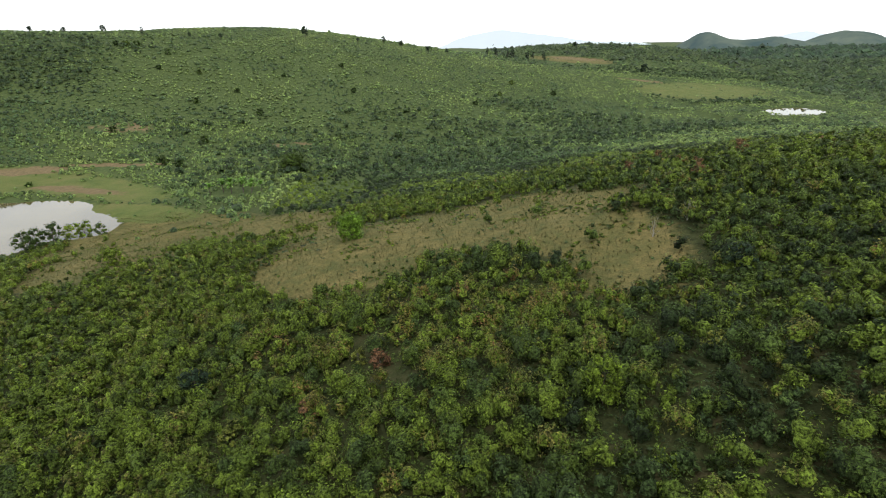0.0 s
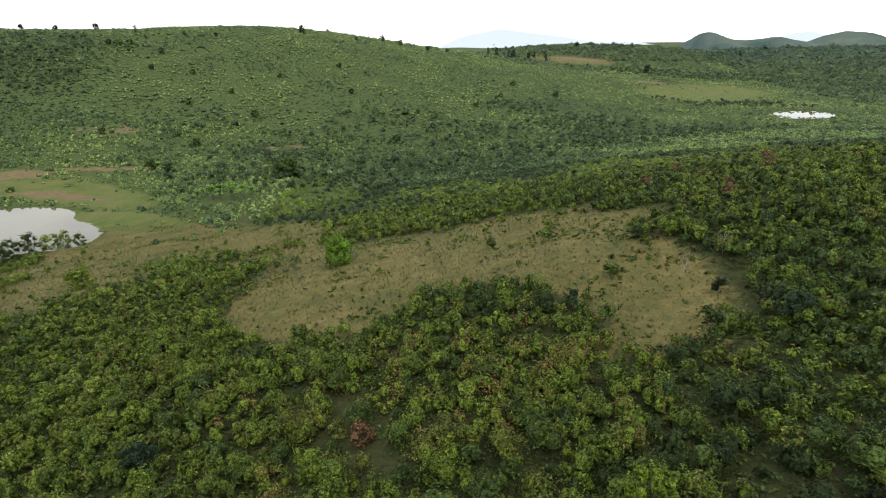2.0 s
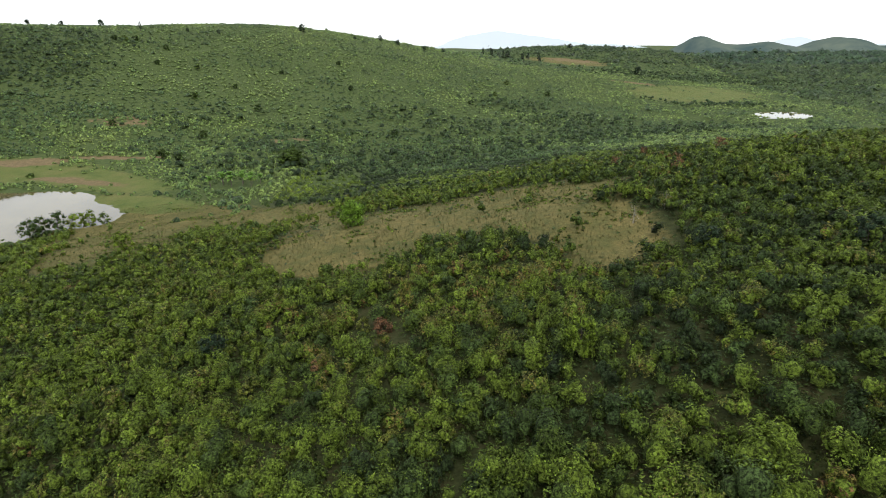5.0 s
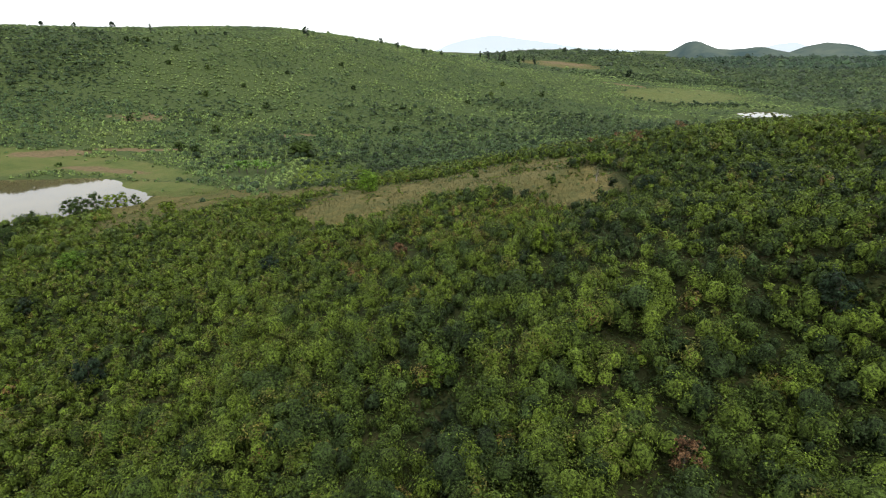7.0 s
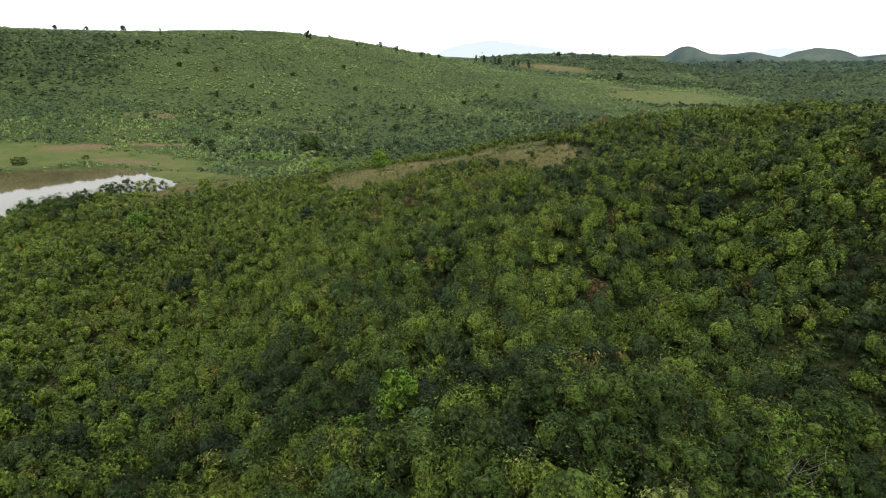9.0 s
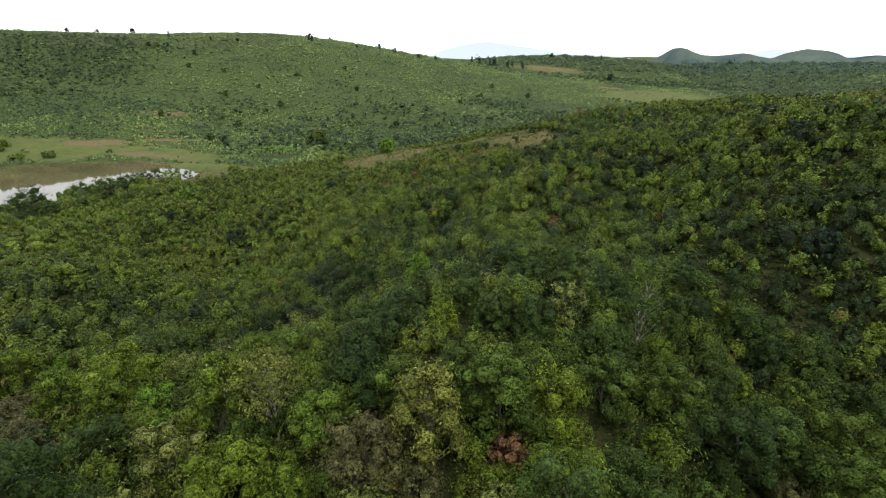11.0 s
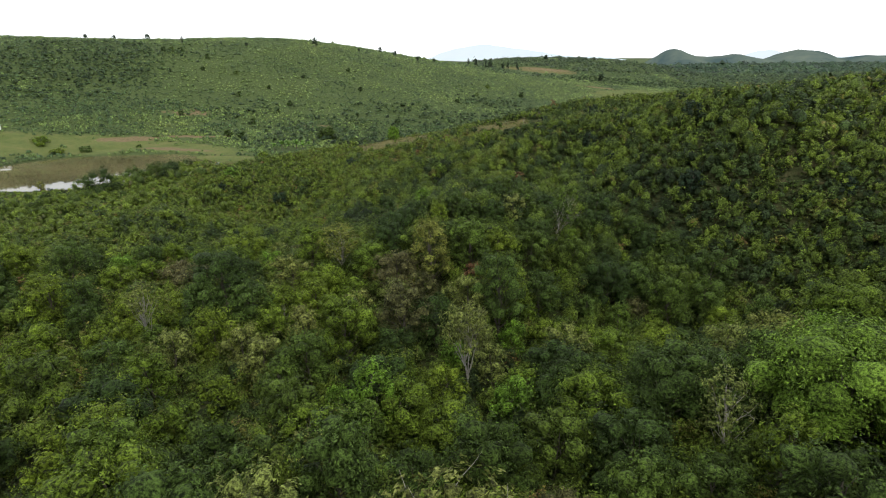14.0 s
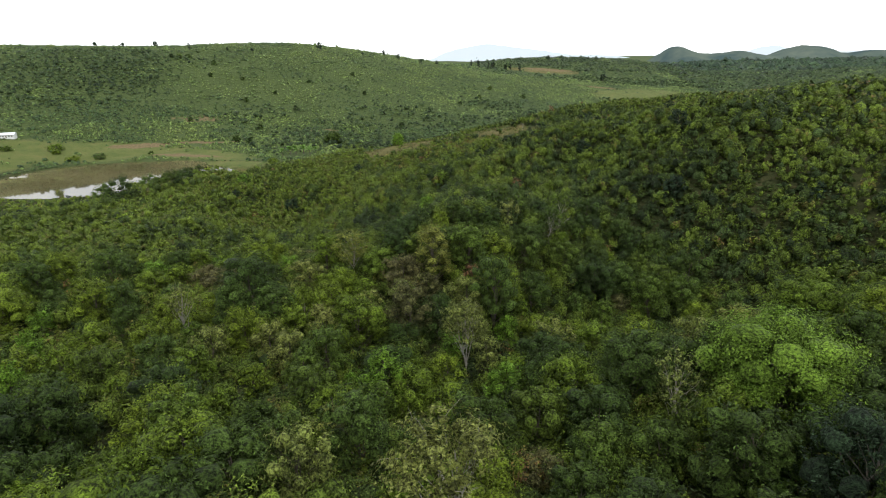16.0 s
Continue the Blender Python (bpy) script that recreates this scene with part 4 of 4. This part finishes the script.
# bushes round the pond and one standing in it
BANK = [(-188, 110, 10.5, 6.5), (-166, 91, 14, 7.5), (-155, 120, 9.5, 6.5), (-172, 128, 8, 6), (-143, 112, 9, 5.5), (-160, 143, 7, 5.5), (-178, 229, 6.4, 4.4), (-171, 230, 4.4, 3.2), (-187, 220, 6.5, 4.4), (-182, 224, 5.5, 4.0), (-190, 214, 6.5, 4.4), (-194, 211, 6.5, 4.4), (-202, 200, 3.4, 3.6), (-196, 190, 3.4, 3.6), (-206, 184, 3.4, 3.6), (-212, 172, 3.4, 3.6), (-204, 162, 3.4, 3.6), (-218, 156, 3.4, 3.6), (-208, 146, 3.4, 3.6), (-226, 143, 3.0, 2.8), (-238, 133, 3.0, 2.8), (-250, 124, 3.0, 2.8), (-224, 128, 3.4, 3.6), (-264, 122, 3.0, 2.8), (-278, 120, 3.0, 2.8), (-294, 121, 3.0, 2.8), (-186, 206, 5.5, 4.0), (-310, 122, 3.0, 2.8)]
for n, (px, py, hh, cr) in enumerate(BANK):
    stand(make_tree("bank_bush", "dark green bush on the near pond bank", 180 + n, hh if n < 6 or px < -195 else hh * 1.25, cr, 0.1, 12, int(cr * cr * 40), 0.62, dark_tree_mat if n % 3 else tree_mat, group="pond bank bushes"), px, py)
for n, (px, py, hh, cr) in enumerate([(-328, 292, 4.5, 6), (-310, 300, 4.5, 6), (-360, 318, 5, 7.5), (-352, 306, 3.5, 5), (-392, 300, 4, 5), (-276, 322, 2.2, 2.2)]):
    stand(make_tree("shore_bush", "low green bush on the turf by the pond", 195 + n, hh, cr, 0.08, 12, 520, 1.0, tree_mat, squash=0.6, group="shore bushes"), px, py)
ob = make_tree("pond_bush", "round olive bush standing in the pond", 203, 5.0, 3.0, 0.15, 12, 700, 0.7, pale_mat)
ob.matrix_basis = pose(-256, 168, LAKE_Z - 0.6)
for n, (px, py) in enumerate([(-247, 163), (-237, 161)]):
    ob = make_tree("pond_bush", "small dark snag of twigs standing in the pond", 204 + n, 2.6, 1.6, 0.2, 8, 120, 0.6, dark_mat)
    ob.matrix_basis = pose(px, py, LAKE_Z - 0.5)


# banana plants
def banana(seed, h, n_leaf=9):
    rnd = random.Random(seed)
    root = new("banana_plant")
    vs, fs = stems([(wander((0, 0, -0.3), (0, 0, h * 0.5), 3, 0.04, rnd), [0.16, 0.14, 0.12, 0.08], 7)])
    me = bpy.data.meshes.new("stem")
    me.from_pydata(vs, [], fs)
    me.materials.append(bark_mat)
    new("stem", me).parent = root
    for i in range(n_leaf):
        a, up = i * 2.4 + rnd.uniform(-0.3, 0.3), rnd.uniform(0.5, 1.25)
        d, s = Vector((math.cos(a), math.sin(a), 0)), Vector((-math.sin(a), math.cos(a), 0))
        L, W = h * rnd.uniform(0.55, 0.75), h * 0.085
        v, f = [], []
        for j in range(8):
            u = j / 7
            c = Vector((0, 0, h * 0.48)) + d * L * u * math.cos(up) + Vector((0, 0, L * (u * math.sin(up) - 0.55 * u * u)))
            w = W * math.sin(math.pi * min(1, 0.06 + u * 0.94)) ** 0.6
            v += [tuple(c - s * w + Vector((0, 0, w * 0.35))), tuple(c), tuple(c + s * w + Vector((0, 0, w * 0.35)))]
            if j:
                b = 3 * j
                f += [(b - 3, b - 2, b + 1, b), (b - 2, b - 1, b + 2, b + 1)]
        lm = bpy.data.meshes.new("leaf")
        lm.from_pydata(v, [], f)
        lm.materials.append(banana_mat)
        new("leaf", lm).parent = root
    return tagged(root, "banana plant with long arching bright green leaves", "banana plant", "banana plants")


first = stand(banana(301, 5.0), 31.3, -61.8)
for px, py, s_, tn in [(29.8, -63.3, 0.8, 1.0), (-140, 296, 2.0, 0.4), (-134, 293, 1.8, 2.0), (-128, 295, 2.0, 3.0), (-122, 292, 1.7, 4.1), (-146, 292, 1.8, 5.0), (-137, 300, 2.0, 0.9), (-130, 301, 2.0, 2.6), (-124, 299, 1.8, 3.3), (-143, 302, 1.8, 5.6), (-118, 297, 1.7, 1.5)]:
    ob = copy_thing(first, Matrix.Identity(4))
    ob.matrix_basis = Matrix.LocRotScale((px, py, float(height(px, py))), Euler((0, 0, tn)), (s_, s_, s_))


# ---- the white house by the pond ----
def part(name, bm, mat, parent, label=""):
    me = bpy.data.meshes.new(name)
    bm.to_mesh(me)
    bm.free()
    me.materials.append(mat)
    ob = new(name, me)
    ob.parent = parent
    return tagged(ob, label)


def block(x0, x1, y0, y1, z0, z1, bevel=0.03):
    bm = bmesh.new()
    bmesh.ops.create_cube(bm, size=1, matrix=Matrix.Translation(((x0 + x1) / 2, (y0 + y1) / 2, (z0 + z1) / 2)) @ Matrix.Diagonal((x1 - x0, y1 - y0, z1 - z0, 1)))
    bmesh.ops.bevel(bm, geom=bm.edges[:], offset=bevel, segments=1, affect="EDGES")
    return bm


def roof_half(sign, length, span, eave, rise):
    bm = bmesh.new()
    n = 28
    for i in range(n + 1):
        x = -length / 2 + length * i / n
        dz = 0.05 * (i % 2)
        for yy, zz in ((0, eave + rise), (sign * span, eave - 0.15)):
            bm.verts.new((x, yy, zz + dz))
            bm.verts.new((x, yy, zz + dz - 0.06))
    bm.verts.ensure_lookup_table()
    v = bm.verts
    for i in range(n):
        a, b = 4 * i, 4 * i + 4
        bm.faces.new((v[a], v[b], v[b + 2], v[a + 2]))
        bm.faces.new((v[a + 1], v[a + 3], v[b + 3], v[b + 1]))
        bm.faces.new((v[a + 2], v[b + 2], v[b + 3], v[a + 3]))
        bm.faces.new((v[a], v[a + 1], v[b + 1], v[b]))
    return bm


house = new("house")
HL, HW, HE, HR = 13.0, 6.5, 2.7, 1.7
part("wall", block(-HL / 2, HL / 2, -HW / 2, -HW / 2 + 0.2, -1.5, HE), wall_mat, house)
part("wall", block(-HL / 2, HL / 2, HW / 2 - 0.2, HW / 2, -1.5, HE), wall_mat, house)
for sx in (-1, 1):
    bm = bmesh.new()
    prof = [(-HW / 2 + 0.21, -1.5), (HW / 2 - 0.21, -1.5), (HW / 2 - 0.21, HE), (0, HE + HR - 0.12), (-HW / 2 + 0.21, HE)]
    a = [bm.verts.new((sx * HL / 2, p, q)) for p, q in prof]
    b = [bm.verts.new((sx * (HL / 2 - 0.2), p, q)) for p, q in prof]
    bm.faces.new(a), bm.faces.new(b[::-1])
    for i in range(5):
        bm.faces.new((a[i], b[i], b[(i + 1) % 5], a[(i + 1) % 5]))
    part("gable_wall", bm, wall_mat, house)
for sg in (-1, 1):
    part("roof", roof_half(sg, HL + 1.0, HW / 2 + 0.6, HE + 0.12, HR), roof_mat, house, "pale corrugated metal roof")
part("door", block(-0.45, 0.45, -HW / 2 - 0.04, -HW / 2 - 0.003, 0.0, 2.0), door_mat, house, "dark wooden door")
for wx in (-4.6, -2.4, 2.4, 4.6):
    w_ = part("window", block(wx - 0.6, wx + 0.6, -HW / 2 - 0.06, -HW / 2 - 0.003, 0.9, 2.0), door_mat, house)
    part("pane", block(wx - 0.5, wx + 0.5, -HW / 2 - 0.075, -HW / 2 - 0.062, 1.0, 1.9, 0.004), glass_mat, w_)
house.matrix_basis = Matrix.LocRotScale((-412, 331, float(height(-412, 331)) + 0.3), Euler((0, 0, radians(18))), None)
tagged(house, "white walled low house with a pale metal roof", "house")
